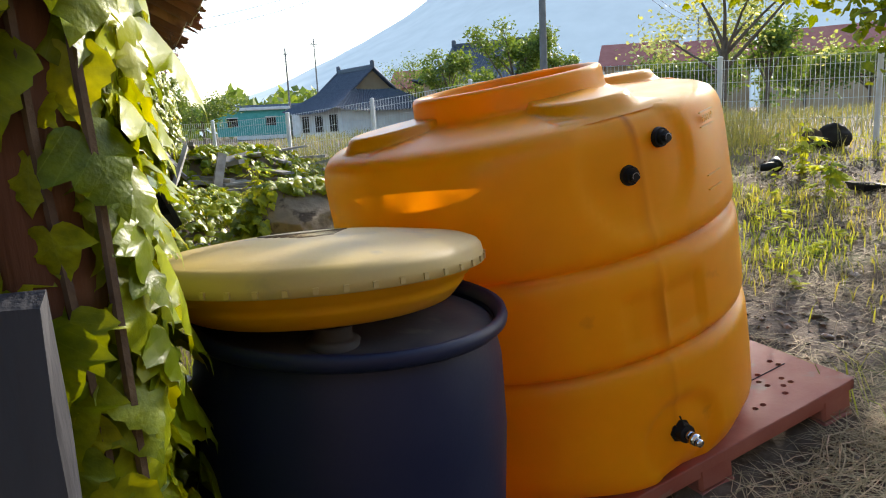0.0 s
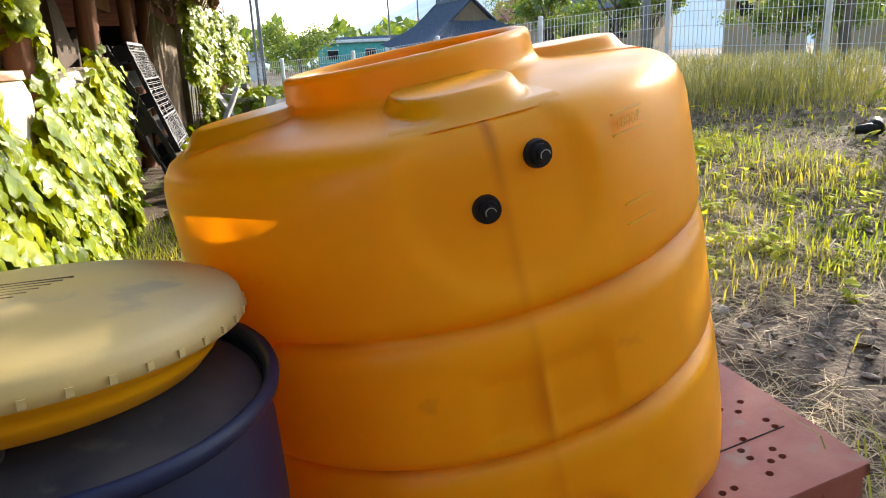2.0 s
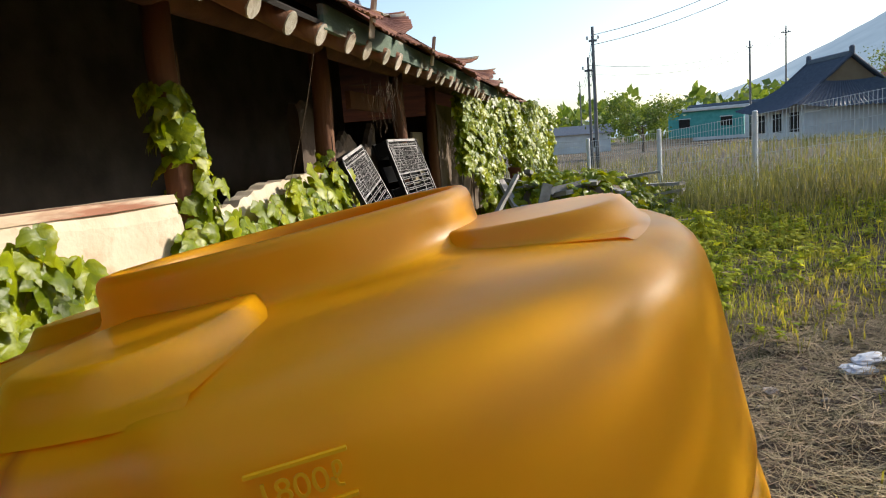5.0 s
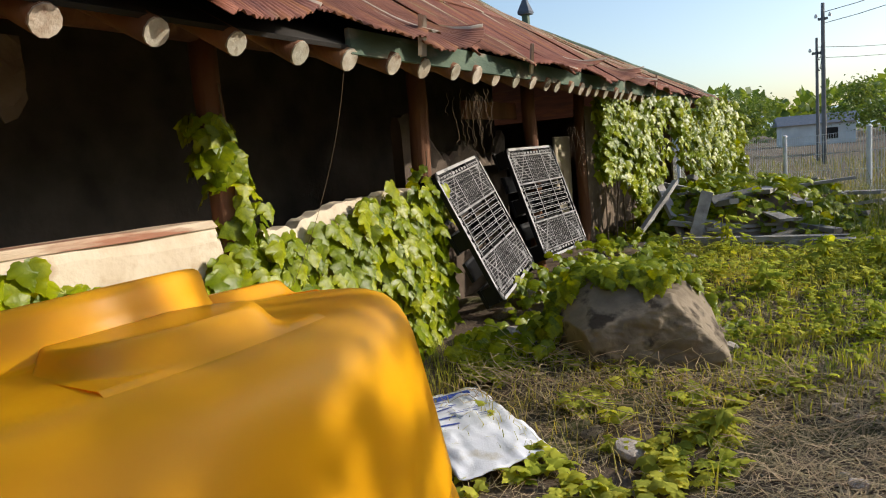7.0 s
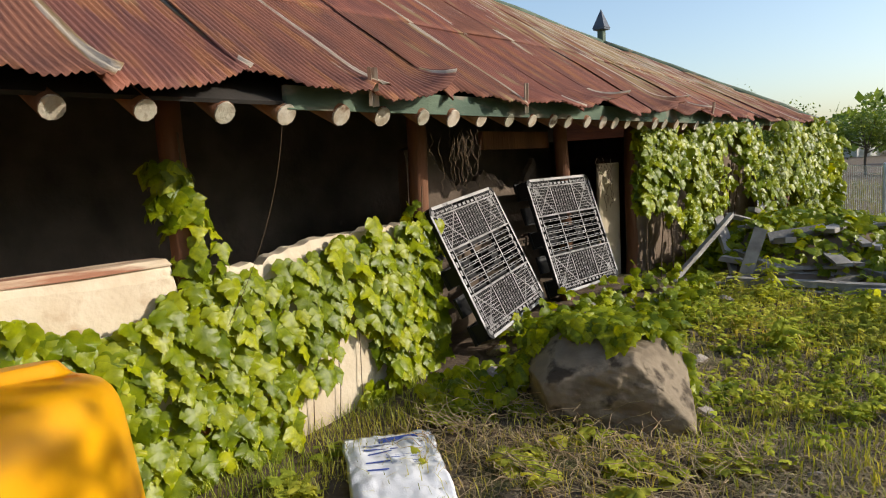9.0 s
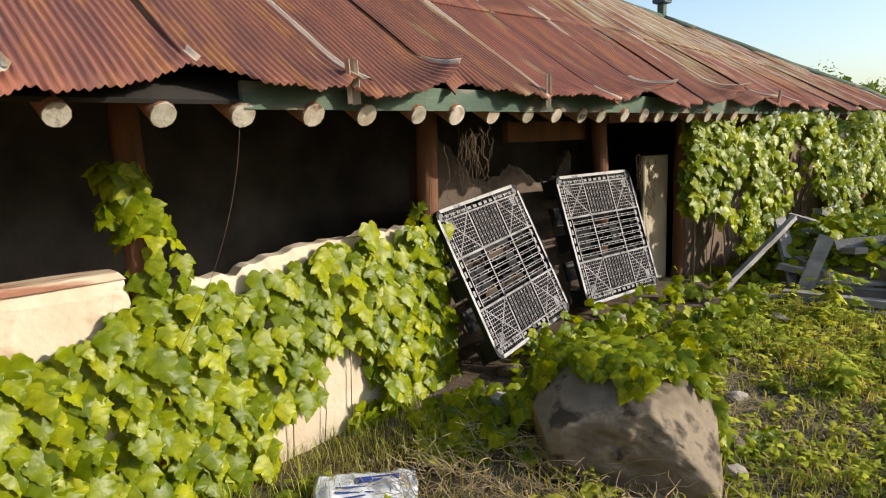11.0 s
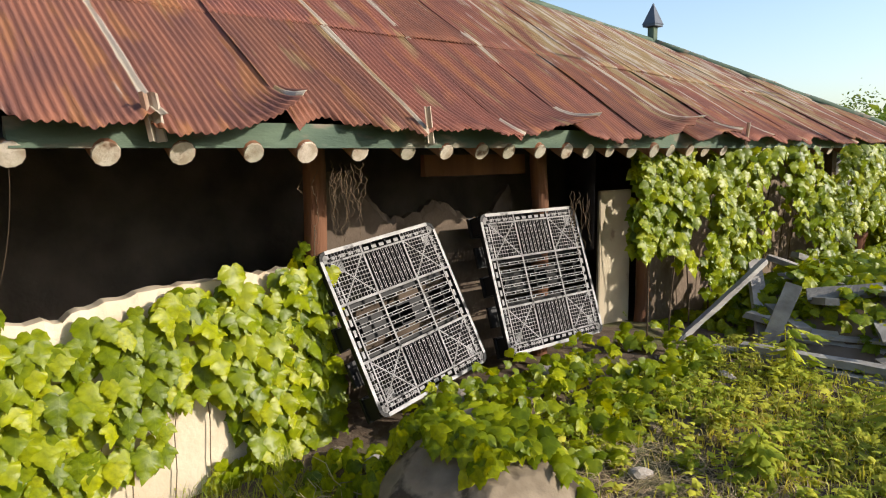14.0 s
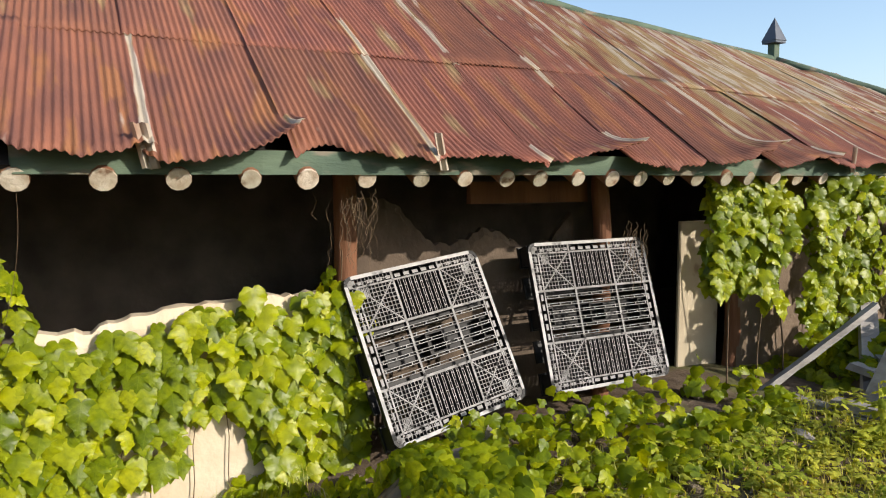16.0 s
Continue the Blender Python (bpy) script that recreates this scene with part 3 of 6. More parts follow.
def build_tank():
    t = tagged(empty("water_tank", TANK), "large yellow orange plastic water tank leaning on a red pallet", "water tank")
    R, n = 0.733, 240
    prof = [(0.0, 0.0), (R - 0.09, 0.0), (R - 0.04, 0.012), (R - 0.012, 0.04), (R - 0.004, 0.08)]
    for zc in (0.465, 0.793):
        prof += [(R, zc - 0.22), (R, zc - 0.06), (R - 0.003, zc - 0.03), (R - 0.014, zc - 0.012), (R - 0.032, zc), (R - 0.024, zc + 0.008), (R - 0.008, zc + 0.022), (R - 0.001, zc + 0.045)]
    prof += [(R, 0.95), (R, 1.02), (R - 0.001, 1.08), (R - 0.003, 1.13), (R - 0.008, 1.162), (R - 0.018, 1.188), (R - 0.036, 1.21), (R - 0.062, 1.224), (R - 0.1, 1.233)]
    prof += [(R - 0.1 - (R - 0.49) * k / 7, 1.233 + 0.029 * k / 7) for k in range(1, 8)]
    prof += [(0.372, 1.267), (0.362, 1.274), (0.356, 1.285), (0.353, 1.31), (0.352, 1.335), (0.348, 1.347), (0.34, 1.354), (0.328, 1.356), (0.316, 1.352), (0.31, 1.342), (0.309, 1.26), (0.33, 1.235)]
    prof = [(r + 0.012 * smoothstep(0.5, 0.68, r) * smoothstep(1.25, 0.6, z) if z > 0.03 else r, z) for r, z in prof]
    prof = [(r, z + 0.014 * smoothstep(1.0, 1.25, z) - (0.035 if z > 0.9 else 0.0)) for r, z in prof]
    fine = [prof[0]]
    for (r0, z0), (r1, z1) in zip(prof, prof[1:]):
        k = max(1, int(abs(z1 - z0) / 0.02)) if min(r0, r1) > 0.6 else 1
        fine += [(r0 + (r1 - r0) * j / k, z0 + (z1 - z0) * j / k) for j in range(1, k + 1)]
    bm = lathe(fine, n)
    # recessed frames and the flattened panels by the seam
    for v in bm.verts:
        r = math.hypot(v.co.x, v.co.y)
        if r > 0.6:
            ang = (math.degrees(math.atan2(v.co.y, v.co.x)) + 93.0 + 180) % 360 - 180
            d = math.hypot(ang * math.pi / 180 * R, v.co.z - 1.06)
            dent = 0.017 * smoothstep(0.222, 0.175, d)
            if abs(ang - 0.4) < 0.9 and v.co.z > 0.17:
                dent -= 0.004
            if 0.47 < v.co.z < 0.77:
                dent += 0.012 * smoothstep(12.4, 11, abs(ang - 1.2)) * smoothstep(0.7, 0.67, v.co.z) * smoothstep(0.51, 0.535, v.co.z) * smoothstep(0.3, 1.4, abs(ang - 0.4))
            d2 = math.hypot((ang - 2) * math.pi / 180 * R, v.co.z - 0.16)
            dent += 0.02 * smoothstep(0.17, 0.13, d2)
            foot = abs((ang + 11 + 60) % 60 - 30)
            dent += 0.03 * smoothstep(0.14, 0.02, v.co.z) * smoothstep(30, 12, foot)
            dent += 0.006 * noise.noise((v.co.x * 2.5, v.co.y * 2.5, v.co.z * 2.5))
            v.co.x *= (r - dent) / r
            v.co.y *= (r - dent) / r
    bmesh.ops.recalc_face_normals(bm, faces=bm.faces)
    body = part("body", bm, "tankyellow", t, "yellow orange moulded plastic body", True)
    dirt = []
    for v in body.data.vertices:
        ang = (math.degrees(math.atan2(v.co.y, v.co.x)) + 93.0 + 180) % 360 - 180
        worn = 0.5 + 0.9 * noise.noise((v.co.x * 5, v.co.y * 5, v.co.z * 5))
        d = max(0.9 * smoothstep(0.013, 0.003, abs(v.co.z - zc)) for zc in (0.464, 0.791))
        if 0.17 < v.co.z < 1.24:
            d = max(d, 0.75 * smoothstep(1.6, 0.3, abs(ang - 0.4 + 0.5)))
        dirt.append(max(0.0, d * worn))
    at = body.data.attributes.new("dirt", "FLOAT", "POINT")
    at.data.foreach_set("value", dirt)
    for ang in (-93.0, -3.0, 87.0, 177.0):
        bm = bmesh.new()
        rows = []
        for i in range(41):
            across = (i / 40 - 0.5) * 2.1
            row = []
            for j in range(25):
                g = j / 24 * 1.08
                r = 0.352 + 0.29 * g
                cone = 1.246 - 0.095 * (r - 0.372) - 0.5 * max(0, r - 0.64)
                q = (abs(across) ** 2.6 + g ** 3.2) ** 0.385
                e = smoothstep(1.03, 0.86, q)
                a = radians(ang) + across * (0.175 - 0.03 * (1 - g)) / max(0.42, r)
                row.append(bm.verts.new((r * math.cos(a), r * math.sin(a), cone - 0.006 + (1.269 - 0.012 * g - cone + 0.006) * e)))
            rows.append(row)
        for p, q in zip(rows, rows[1:]):
            for k in range(24):
                bm.faces.new((p[k], p[k + 1], q[k + 1], q[k]))
        bmesh.ops.recalc_face_normals(bm, faces=bm.faces)
        part("lug", bm, "yellow", t, smooth=True)
    for ang, h in ((-86.2, 1.118), (-96.1, 1.036)):
        m = on_tank(R - 0.018, ang, h)
        bm = bmesh.new()
        for r, z, d, seg in ((0.03, 0.005, 0.014, 32), (0.022, 0.016, 0.016, 32), (0.016, 0.027, 0.018, 6)):
            bmesh.ops.create_cone(bm, cap_ends=True, segments=seg, radius1=r, radius2=r * 0.92, depth=d, matrix=m @ Matrix.Translation((0, 0, z)))
        f = part("port_plug", bm, "black", t, "black screwed plastic plug")
        bm = bmesh.new()
        for a in range(0, 200, 12):
            a0, a1 = radians(a), radians(a + 12)
            vs = [bm.verts.new(m @ Vector((r * math.cos(q), r * math.sin(q), 0.0365))) for r, q in ((0.0095, a0), (0.0115, a0), (0.0115, a1), (0.0095, a1))]
            bm.faces.new(vs)
        part("worn_mark", bm, "steelgrey", f, "pale worn ring mark")
    m = on_tank(R - 0.022, -91.6, 0.19)
    bm = bmesh.new()
    for r, z, d, seg in ((0.04, 0.01, 0.018, 8), (0.031, 0.032, 0.03, 24)):
        bmesh.ops.create_cone(bm, cap_ends=True, segments=seg, radius1=r, radius2=r * 0.95, depth=d, matrix=m @ Matrix.Translation((0, 0, z)))
    tap = part("tap", bm, "black", t, "black plastic drain fitting")
    bm = bmesh.new()
    for r, y, z, d in ((0.016, 0, 0.055, 0.03), (0.02, -0.004, 0.076, 0.018), (0.013, -0.008, 0.092, 0.02)):
        bmesh.ops.create_cone(bm, cap_ends=True, segments=16, radius1=r, radius2=r * 0.95, depth=d, matrix=m @ Matrix.Translation((0, y, z)))
    part("spout", bm, "metal", tap, "pale metal spout", True)
    part("tap_handle", log(m @ Vector((0, 0.02, 0.04)), m @ Vector((-0.012, 0.065, 0.035)), 0.003, 0.0025, 6, 2), "black", tap)
    # level marks with embossed bars
    for k, h in enumerate((1.128, 0.935, 0.675, 0.56)):
        m = on_tank(R + (-0.004 if h > 1 else 0.004), -68.0, h)
        bm = bmesh.new()
        for dy in ((0.02, -0.024) if k < 2 else (-0.024,)):
            bmesh.ops.create_cube(bm, size=1, matrix=m @ Matrix.Translation((0, dy, 0)) @ Matrix.Diagonal((0.095, 0.0035, 0.006, 1)))
        part("level_mark", bm, "emboss", t, "embossed level mark")
    text_mesh("level_number", "1800ℓ", 0.034, 0.0008, "emboss", t, on_tank(R - 0.001, -68.0, 1.126), "embossed number 1800")
    return t


def build_red_pallet():
    n = Vector((-0.175, -0.035, 1)).normalized()
    x = (Vector((1, 0, 0)) - n * n.x).normalized()
    m = Matrix((x, n.cross(x), n)).transposed().to_4x4()
    m.translation = Vector((1.0, -2.99, -0.012))
    p = tagged(empty("plastic_pallet", m @ pose(0.165, 0.03, 0.0)), "faded red plastic pallet with round drain holes", "pallet")
    L, W, c = 1.46, 1.42, 0.04
    nx, ny = int(L / c), int(W / c)
    rnd = random.Random(8)
    bm = bmesh.new()
    grid = [[bm.verts.new((-L / 2 + L * i / nx, -W / 2 + W * j / ny, 0)) for i in range(nx + 1)] for j in range(ny + 1)]
    for j in range(ny):
        for i in range(nx):
            q = [grid[j][i], grid[j][i + 1], grid[j + 1][i + 1], grid[j + 1][i]]
            rim = i < 2 or j < 2 or i > nx - 3 or j > ny - 3
            if not rim and (i % 9 not in (0,)) and rnd.random() < 0.27:
                cx, cy = -L / 2 + L * (i + 0.5) / nx, -W / 2 + W * (j + 0.5) / ny
                o = [bm.verts.new((cx + 0.012 * math.cos(radians(a)), cy + 0.012 * math.sin(radians(a)), 0)) for a in (225, 270, 315, 0, 45, 90, 135, 180)]
                d = [bm.verts.new(v.co + Vector((0, 0, -0.03))) for v in o]
                for k in range(4):
                    bm.faces.new((q[k], o[(2 * k + 1) % 8], o[2 * k]))
                    bm.faces.new((q[k], q[(k + 1) % 4], o[(2 * k + 2) % 8], o[(2 * k + 1) % 8]))
                for k in range(8):
                    bm.faces.new((o[k], o[(k + 1) % 8], d[(k + 1) % 8], d[k]))
            else:
                bm.faces.new(q)
    bmesh.ops.recalc_face_normals(bm, faces=bm.faces)
    part("deck", bm, "red", p, "red deck with drilled holes")
    # Near-black sheet in place of the shaded hollow seen through the holes.
    part("underdeck", box((L - 0.02, W - 0.02, 0.006), (0, 0, -0.036), 0), "dark", p, "near-black sheet for the shade below the deck")
    for sx, sy, px, py in ((L, 0.03, 0, -W / 2 + 0.015), (L, 0.03, 0, W / 2 - 0.015), (0.03, W, -L / 2 + 0.015, 0), (0.03, W, L / 2 - 0.015, 0)):
        part("edge_rail", box((sx - 0.002, sy - 0.002, 0.045), (px, py, -0.025), 0.005), "red", p)
    for gy in (-0.46, 0.0, 0.46):
        part("deck_groove", box((L - 0.16, 0.004, 0.003), (0, gy, 0.001), 0), "dark", p, "dark joint line")
    for bx in (-0.64, 0.0, 0.64):
        part("bottom_board", box((0.16, W - 0.01, 0.025), (bx, 0, -0.152), 0.006), "red", p)
        for by in (-0.62, 0.0, 0.62):
            part("block", box((0.16, 0.16, 0.1), (bx, by, -0.09), 0.012), "red", p)
    for by in (-0.69, 0.69):
        part("rib", box((L - 0.03, 0.012, 0.035), (0, by, -0.06), 0.002), "red", p)


def build_drum():
    u = Vector((0.045, -0.03, 1)).normalized()
    x = (Vector((1, 0, 0)) - u * u.x).normalized()
    m = Matrix((x, u.cross(x), u)).transposed().to_4x4()
    top = Vector((-0.118, -3.67, 0.735))
    H = 1.1
    m.translation = top - u * H
    d = tagged(empty("plastic_drum", m), "dark blue plastic drum with dusty top", "drum")
    R = 0.394
    part("body", lathe([(0, 0), (R - 0.04, 0), (R - 0.02, 0.03), (R - 0.012, 0.1), (R - 0.004, 0.3), (R + 0.006, 0.55), (R + 0.004, 0.8), (R - 0.012, 0.98), (R - 0.03, 1.05), (R - 0.035, 1.075)], 96), "blue", d, smooth=True)
    part("drum_head", lathe([(R - 0.035, 1.06), (R - 0.045, 1.066), (R - 0.12, 1.074), (0.1, 1.086), (0, 1.088)], 72), "dusty", d, "dusty grey drum head", True)
    part("rim", lathe([(R - 0.04, 1.06), (R - 0.012, 1.066), (R - 0.002, 1.076), (R, 1.09), (R - 0.005, 1.103), (R - 0.014, 1.107), (R - 0.024, 1.1), (R - 0.032, 1.075)], 96), "blue", d, smooth=True)
    bung = part("bung", lathe([(0.058, 1.07), (0.06, 1.088), (0.05, 1.094), (0.043, 1.096), (0.042, 1.118), (0.036, 1.123), (0.03, 1.12), (0.028, 1.112), (0, 1.112)], 40), "dusty", d, "grey screw cap", True)
    bung.location = (-0.105, -0.2, 0)
    part("bung_bar", box((0.05, 0.012, 0.012), (0, 0, 1.116), 0.003), "dusty", bung)
    # the tank's lid lies aslant on it
    lu = Vector((0.012, 0.06, 1)).normalized()
    lx = (Vector((1, 0, 0)) - lu * lu.x).normalized()
    lm = Matrix((lx, lu.cross(lx), lu)).transposed().to_4x4()
    lm.translation = Vector((-0.18, -3.65, 0.89))
    lid = tagged(empty("tank_lid", lm), "round yellow plastic lid resting on the drum", "lid")
    r = 0.4
    part("cover", lathe([(0, 0.034), (0.1, 0.032), (0.2, 0.026), (0.3, 0.014), (r - 0.03, 0.004), (r - 0.01, -0.004), (r - 0.002, -0.014), (r + 0.002, -0.03), (r + 0.004, -0.05), (r - 0.004, -0.052), (r - 0.01, -0.03), (0.3, -0.03)], 128), "lid", lid, smooth=True)
    part("skirt", lathe([(0.375, -0.03), (0.366, -0.075), (0.35, -0.082), (0.352, -0.094), (0.345, -0.104), (0.322, -0.13), (0.31, -0.135), (0.0, -0.135)], 96), "yellow", lid, "orange inner collar", True)
    rib = bmesh.new()
    bmesh.ops.create_cube(rib, size=1, matrix=Matrix.Diagonal((0.006, 0.011, 0.013, 1)))
    me = bpy.data.meshes.new("grip_rib")
    rib.to_mesh(me)
    for k in range(44):
        a = 2 * math.pi * k / 44
        o = linked("grip_rib", me, "lid", lid)
        o.matrix_local = Matrix.Translation((math.cos(a) * (r + 0.005), math.sin(a) * (r + 0.004), -0.04)) @ Matrix.Rotation(a, 4, "Z")
    for k in range(6):
        w = 0.23 - 0.028 * k
        for s in (-1, 1):
            part("vent_slot", box((w / 2, 0.0035, 0.003), (0, 0, 0), 0), "mud", lid).matrix_local = Matrix.Translation((-0.02 + s * w / 4, 0.06 - 0.024 * k + 0.004, 0.0325)) @ Matrix.Rotation(radians(6 * s), 4, "Z")


build_tank()
build_red_pallet()
build_drum()


# ---- black pallets leaning on the wall ----
def frame_of(tl, tr, br, bl):
    tl, tr, br, bl = map(Vector, (tl, tr, br, bl))
    x = (tr - tl + br - bl).normalized()
    y = tl - bl + tr - br
    y = (y - x * y.dot(x)).normalized()
    m = Matrix((x, y, x.cross(y))).transposed().to_4x4()
    m.translation = (tl + tr + br + bl) / 4
    return m


def bars(rects, z0, z1):
    """Many thin bars in one mesh: each (x0, y0, x1, y1, width) from end to end."""
    verts, faces = [], []
    for x0, y0, x1, y1, w in rects:
        a, b = Vector((x0, y0, 0)), Vector((x1, y1, 0))
        d = (b - a).normalized()
        s = Vector((-d.y, d.x, 0)) * w / 2
        k = len(verts)
        for z in (z0, z1):
            for p in (a - s, b - s, b + s, a + s):
                verts.append((p.x, p.y, z))
        faces += [(k, k + 3, k + 2, k + 1), (k + 4, k + 5, k + 6, k + 7)] + [(k + i, k + (i + 1) % 4, k + 4 + (i + 1) % 4, k + 4 + i) for i in range(4)]
    return verts, faces


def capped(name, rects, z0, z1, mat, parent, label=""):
    """Black plastic bars; their paler top faces have sun glare put into the colour."""
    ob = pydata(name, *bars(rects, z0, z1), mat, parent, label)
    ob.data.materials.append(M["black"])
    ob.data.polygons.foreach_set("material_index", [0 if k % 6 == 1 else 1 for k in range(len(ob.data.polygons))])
    return ob


def build_black_pallet():
    p = tagged(empty("plastic_pallet", frame_of((-0.565, 0.65, 1.415), (-0.765, 1.745, 1.535), (-0.36, 1.942, 0.555), (-0.17, 0.847, 0.436))), "black plastic grid pallet leaning against house wall", "pallet", group="black pallets leaning on the house")
    h, c = 0.55, 0.19
    # outer rim with rounded corners, lying flush with the grid
    for nm, r in (("rim", [(-h + 0.06, h - 0.012, h - 0.06, h - 0.012, 0.024), (-h + 0.06, -h + 0.012, h - 0.06, -h + 0.012, 0.024), (-h + 0.012, -h + 0.06, -h + 0.012, h - 0.06, 0.024), (h - 0.012, -h + 0.06, h - 0.012, h - 0.06, 0.024)]
                  ),):
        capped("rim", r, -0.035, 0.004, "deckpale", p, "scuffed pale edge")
    for sx in (-1, 1):
        for sy in (-1, 1):
            arc = [(sx * (h - 0.06 + 0.048 * math.sin(radians(a))), sy * (h - 0.06 + 0.048 * math.cos(radians(a)))) for a in (-4, 20, 45, 70, 94)]
            pydata("corner_piece", *bars([(*p, *q, 0.024) for p, q in zip(arc, arc[1:])], -0.035, 0.004), "black", p, "rounded black corner")
    inner = [(-h + 0.024, s * c, h - 0.024, s * c, 0.016) for s in (-1, 1)] + [(s * c, -h + 0.024, s * c, h - 0.024, 0.016) for s in (-1, 1)]
    inner += [(-h + 0.06, s * 0.47, h - 0.06, s * 0.47, 0.012) for s in (-1, 1)] + [(s * 0.47, -h + 0.06, s * 0.47, h - 0.06, 0.012) for s in (-1, 1)]
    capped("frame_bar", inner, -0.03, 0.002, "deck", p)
    # corner lattices: fine grid, a denser outer corner and crossed braces
    for sx in (-1, 1):
        for sy in (-1, 1):
            r = []
            a0, a1 = c + 0.008, h - 0.024
            for k in range(1, 12):
                v = a0 + (a1 - a0) * k / 12
                r.append((sx * v, sy * a0, sx * v, sy * a1, 0.004))
                r.append((sx * a0, sy * v, sx * a1, sy * v, 0.004))
            r += [(sx * a0, sy * a0, sx * 0.47, sy * 0.47, 0.008), (sx * a0, sy * 0.47, sx * 0.47, sy * a0, 0.008)]
            for k in range(6):
                v = 0.385 + 0.012 * k
                r.append((sx * v, sy * 0.39, sx * v, sy * 0.46, 0.008))
            r += [(sx * 0.47, sy * 0.505, sx * 0.525, sy * 0.505, 0.03), (sx * 0.505, sy * 0.47, sx * 0.505, sy * 0.525, 0.03)]
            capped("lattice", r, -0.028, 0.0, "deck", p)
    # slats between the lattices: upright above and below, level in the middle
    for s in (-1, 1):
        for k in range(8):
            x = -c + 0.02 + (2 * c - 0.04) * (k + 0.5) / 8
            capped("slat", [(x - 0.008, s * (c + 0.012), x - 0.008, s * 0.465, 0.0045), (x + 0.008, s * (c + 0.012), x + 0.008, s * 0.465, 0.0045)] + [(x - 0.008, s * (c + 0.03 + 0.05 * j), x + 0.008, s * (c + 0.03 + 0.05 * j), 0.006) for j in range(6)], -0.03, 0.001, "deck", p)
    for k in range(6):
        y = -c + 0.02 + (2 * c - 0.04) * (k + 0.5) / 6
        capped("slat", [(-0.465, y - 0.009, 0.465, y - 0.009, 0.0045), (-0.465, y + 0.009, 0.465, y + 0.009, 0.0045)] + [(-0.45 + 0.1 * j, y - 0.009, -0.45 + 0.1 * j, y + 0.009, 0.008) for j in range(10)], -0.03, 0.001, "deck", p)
    tooth = capped("edge_tooth", [(-0.0225, 0, 0.0225, 0, 0.022)], -0.03, -0.004, "deck", p)
    tooth.matrix_local = Matrix.Translation((-0.4275, 0.495, 0))
    for sd in range(4):
        for k in range(13):
            if sd or k:
                t = linked("edge_tooth", tooth.data, None, p)
                t.matrix_local = Matrix.Rotation(radians(90 * sd), 4, "Z") @ Matrix.Translation((-0.4275 + 0.0713 * k, 0.495, 0))
    for x in (-0.47, 0, 0.47):
        for y in (-0.47, 0, 0.47):
            r = [(x - 0.07, y + q, x + 0.07, y + q, 0.008) for q in (-0.066, 0.066)] + [(x + q, y - 0.066, x + q, y + 0.066, 0.008) for q in (-0.066, 0.066)]
            pydata("block", *bars(r, -0.125, -0.03), "black", p)
    # Broad, close-set black boards added so the gaps of the grid look dark.
    for v in (-0.47, -0.235, 0.0, 0.235, 0.47):
        pydata("bottom_board", *bars([(-h, v, h, v, 0.16)], -0.15, -0.126), "black", p)
    copy_thing(p, frame_of((-0.67, 2.11, 1.568), (-0.625, 3.22, 1.58), (-0.308, 3.232, 0.543), (-0.312, 2.13, 0.538)))


# Rim tone, paler still, with the sun's glare in its colour.
M["deckpale"] = material("edge_sun_glare", (0.3, 0.295, 0.29), (0.46, 0.45, 0.44), 9, 0.7, bump=0.05, spots=(0.03, 0.03, 0.03), spot_scale=5, spot_at=0.57, spec=0.1)
build_black_pallet()


# ---- leaves and vines ----
def leaf_mesh(name, lobes, seed, mat):
    """A toothed ivy leaf with its stalk end at the origin, its tip along +y, folded along the midrib."""
    rnd = random.Random(seed)
    if lobes:
        half = [(0.09, -0.13), (0.26, -0.17), (0.4, -0.1), (0.47, 0.02), (0.57, 0.08), (0.6, 0.22), (0.72, 0.42), (0.58, 0.45), (0.44, 0.47), (0.43, 0.6), (0.33, 0.67), (0.29, 0.82), (0.17, 0.9), (0.1, 1.04)]
    else:
        half = [(0.12, -0.12), (0.3, -0.12), (0.42, 0.0), (0.51, 0.06), (0.52, 0.2), (0.57, 0.3), (0.5, 0.4), (0.49, 0.52), (0.38, 0.6), (0.34, 0.73), (0.22, 0.82), (0.17, 0.93), (0.08, 1.02)]
    bend, fold = rnd.uniform(0.1, 0.3), rnd.uniform(0.1, 0.26)

    def height(x, y):
        vein = 0.05 * math.sin(9 * (y - 0.75 * abs(x)))
        return -fold * abs(x) - bend * max(0, y - 0.35) ** 1.5 - 0.25 * max(0, abs(x) - 0.45) + vein * min(1, abs(x) * 3)
    spine = (0.0, 0.3, 0.62, 0.92)
    verts = [(0, y, height(0, y)) for y in spine] + [(0, 1.2, height(0, 1.2) - 0.04)]
    faces = []
    for s in (1, -1):
        k = len(verts)
        for x, y in half:
            x, y = x * rnd.uniform(0.94, 1.06), y + rnd.uniform(-0.02, 0.02)
            verts.append((s * x, y, height(x, y) + rnd.uniform(-0.02, 0.02)))
        c = 0
        ids = list(range(k, k + len(half)))
        for p, q in zip(ids, ids[1:]):
            faces.append((c, p, q) if s > 0 else (c, q, p))
            if c < 3 and verts[q][1] > (0.2, 0.5, 0.78)[c]:
                faces.append((c, q, c + 1) if s > 0 else (c, c + 1, q))
                c += 1
        while c < 4:
            faces.append((c, ids[-1], c + 1) if s > 0 else (c, c + 1, ids[-1]))
            c += 1
    me = bpy.data.meshes.new(name)
    me.from_pydata(verts, [], faces)
    me.materials.append(M[mat])
    me.polygons.foreach_set("use_smooth", [True] * len(me.polygons))
    return me


LEAF = [leaf_mesh("leaf", True, 1, "leaf"), leaf_mesh("leaf", True, 2, "leaf"), leaf_mesh("leaf", False, 3, "leaf")]
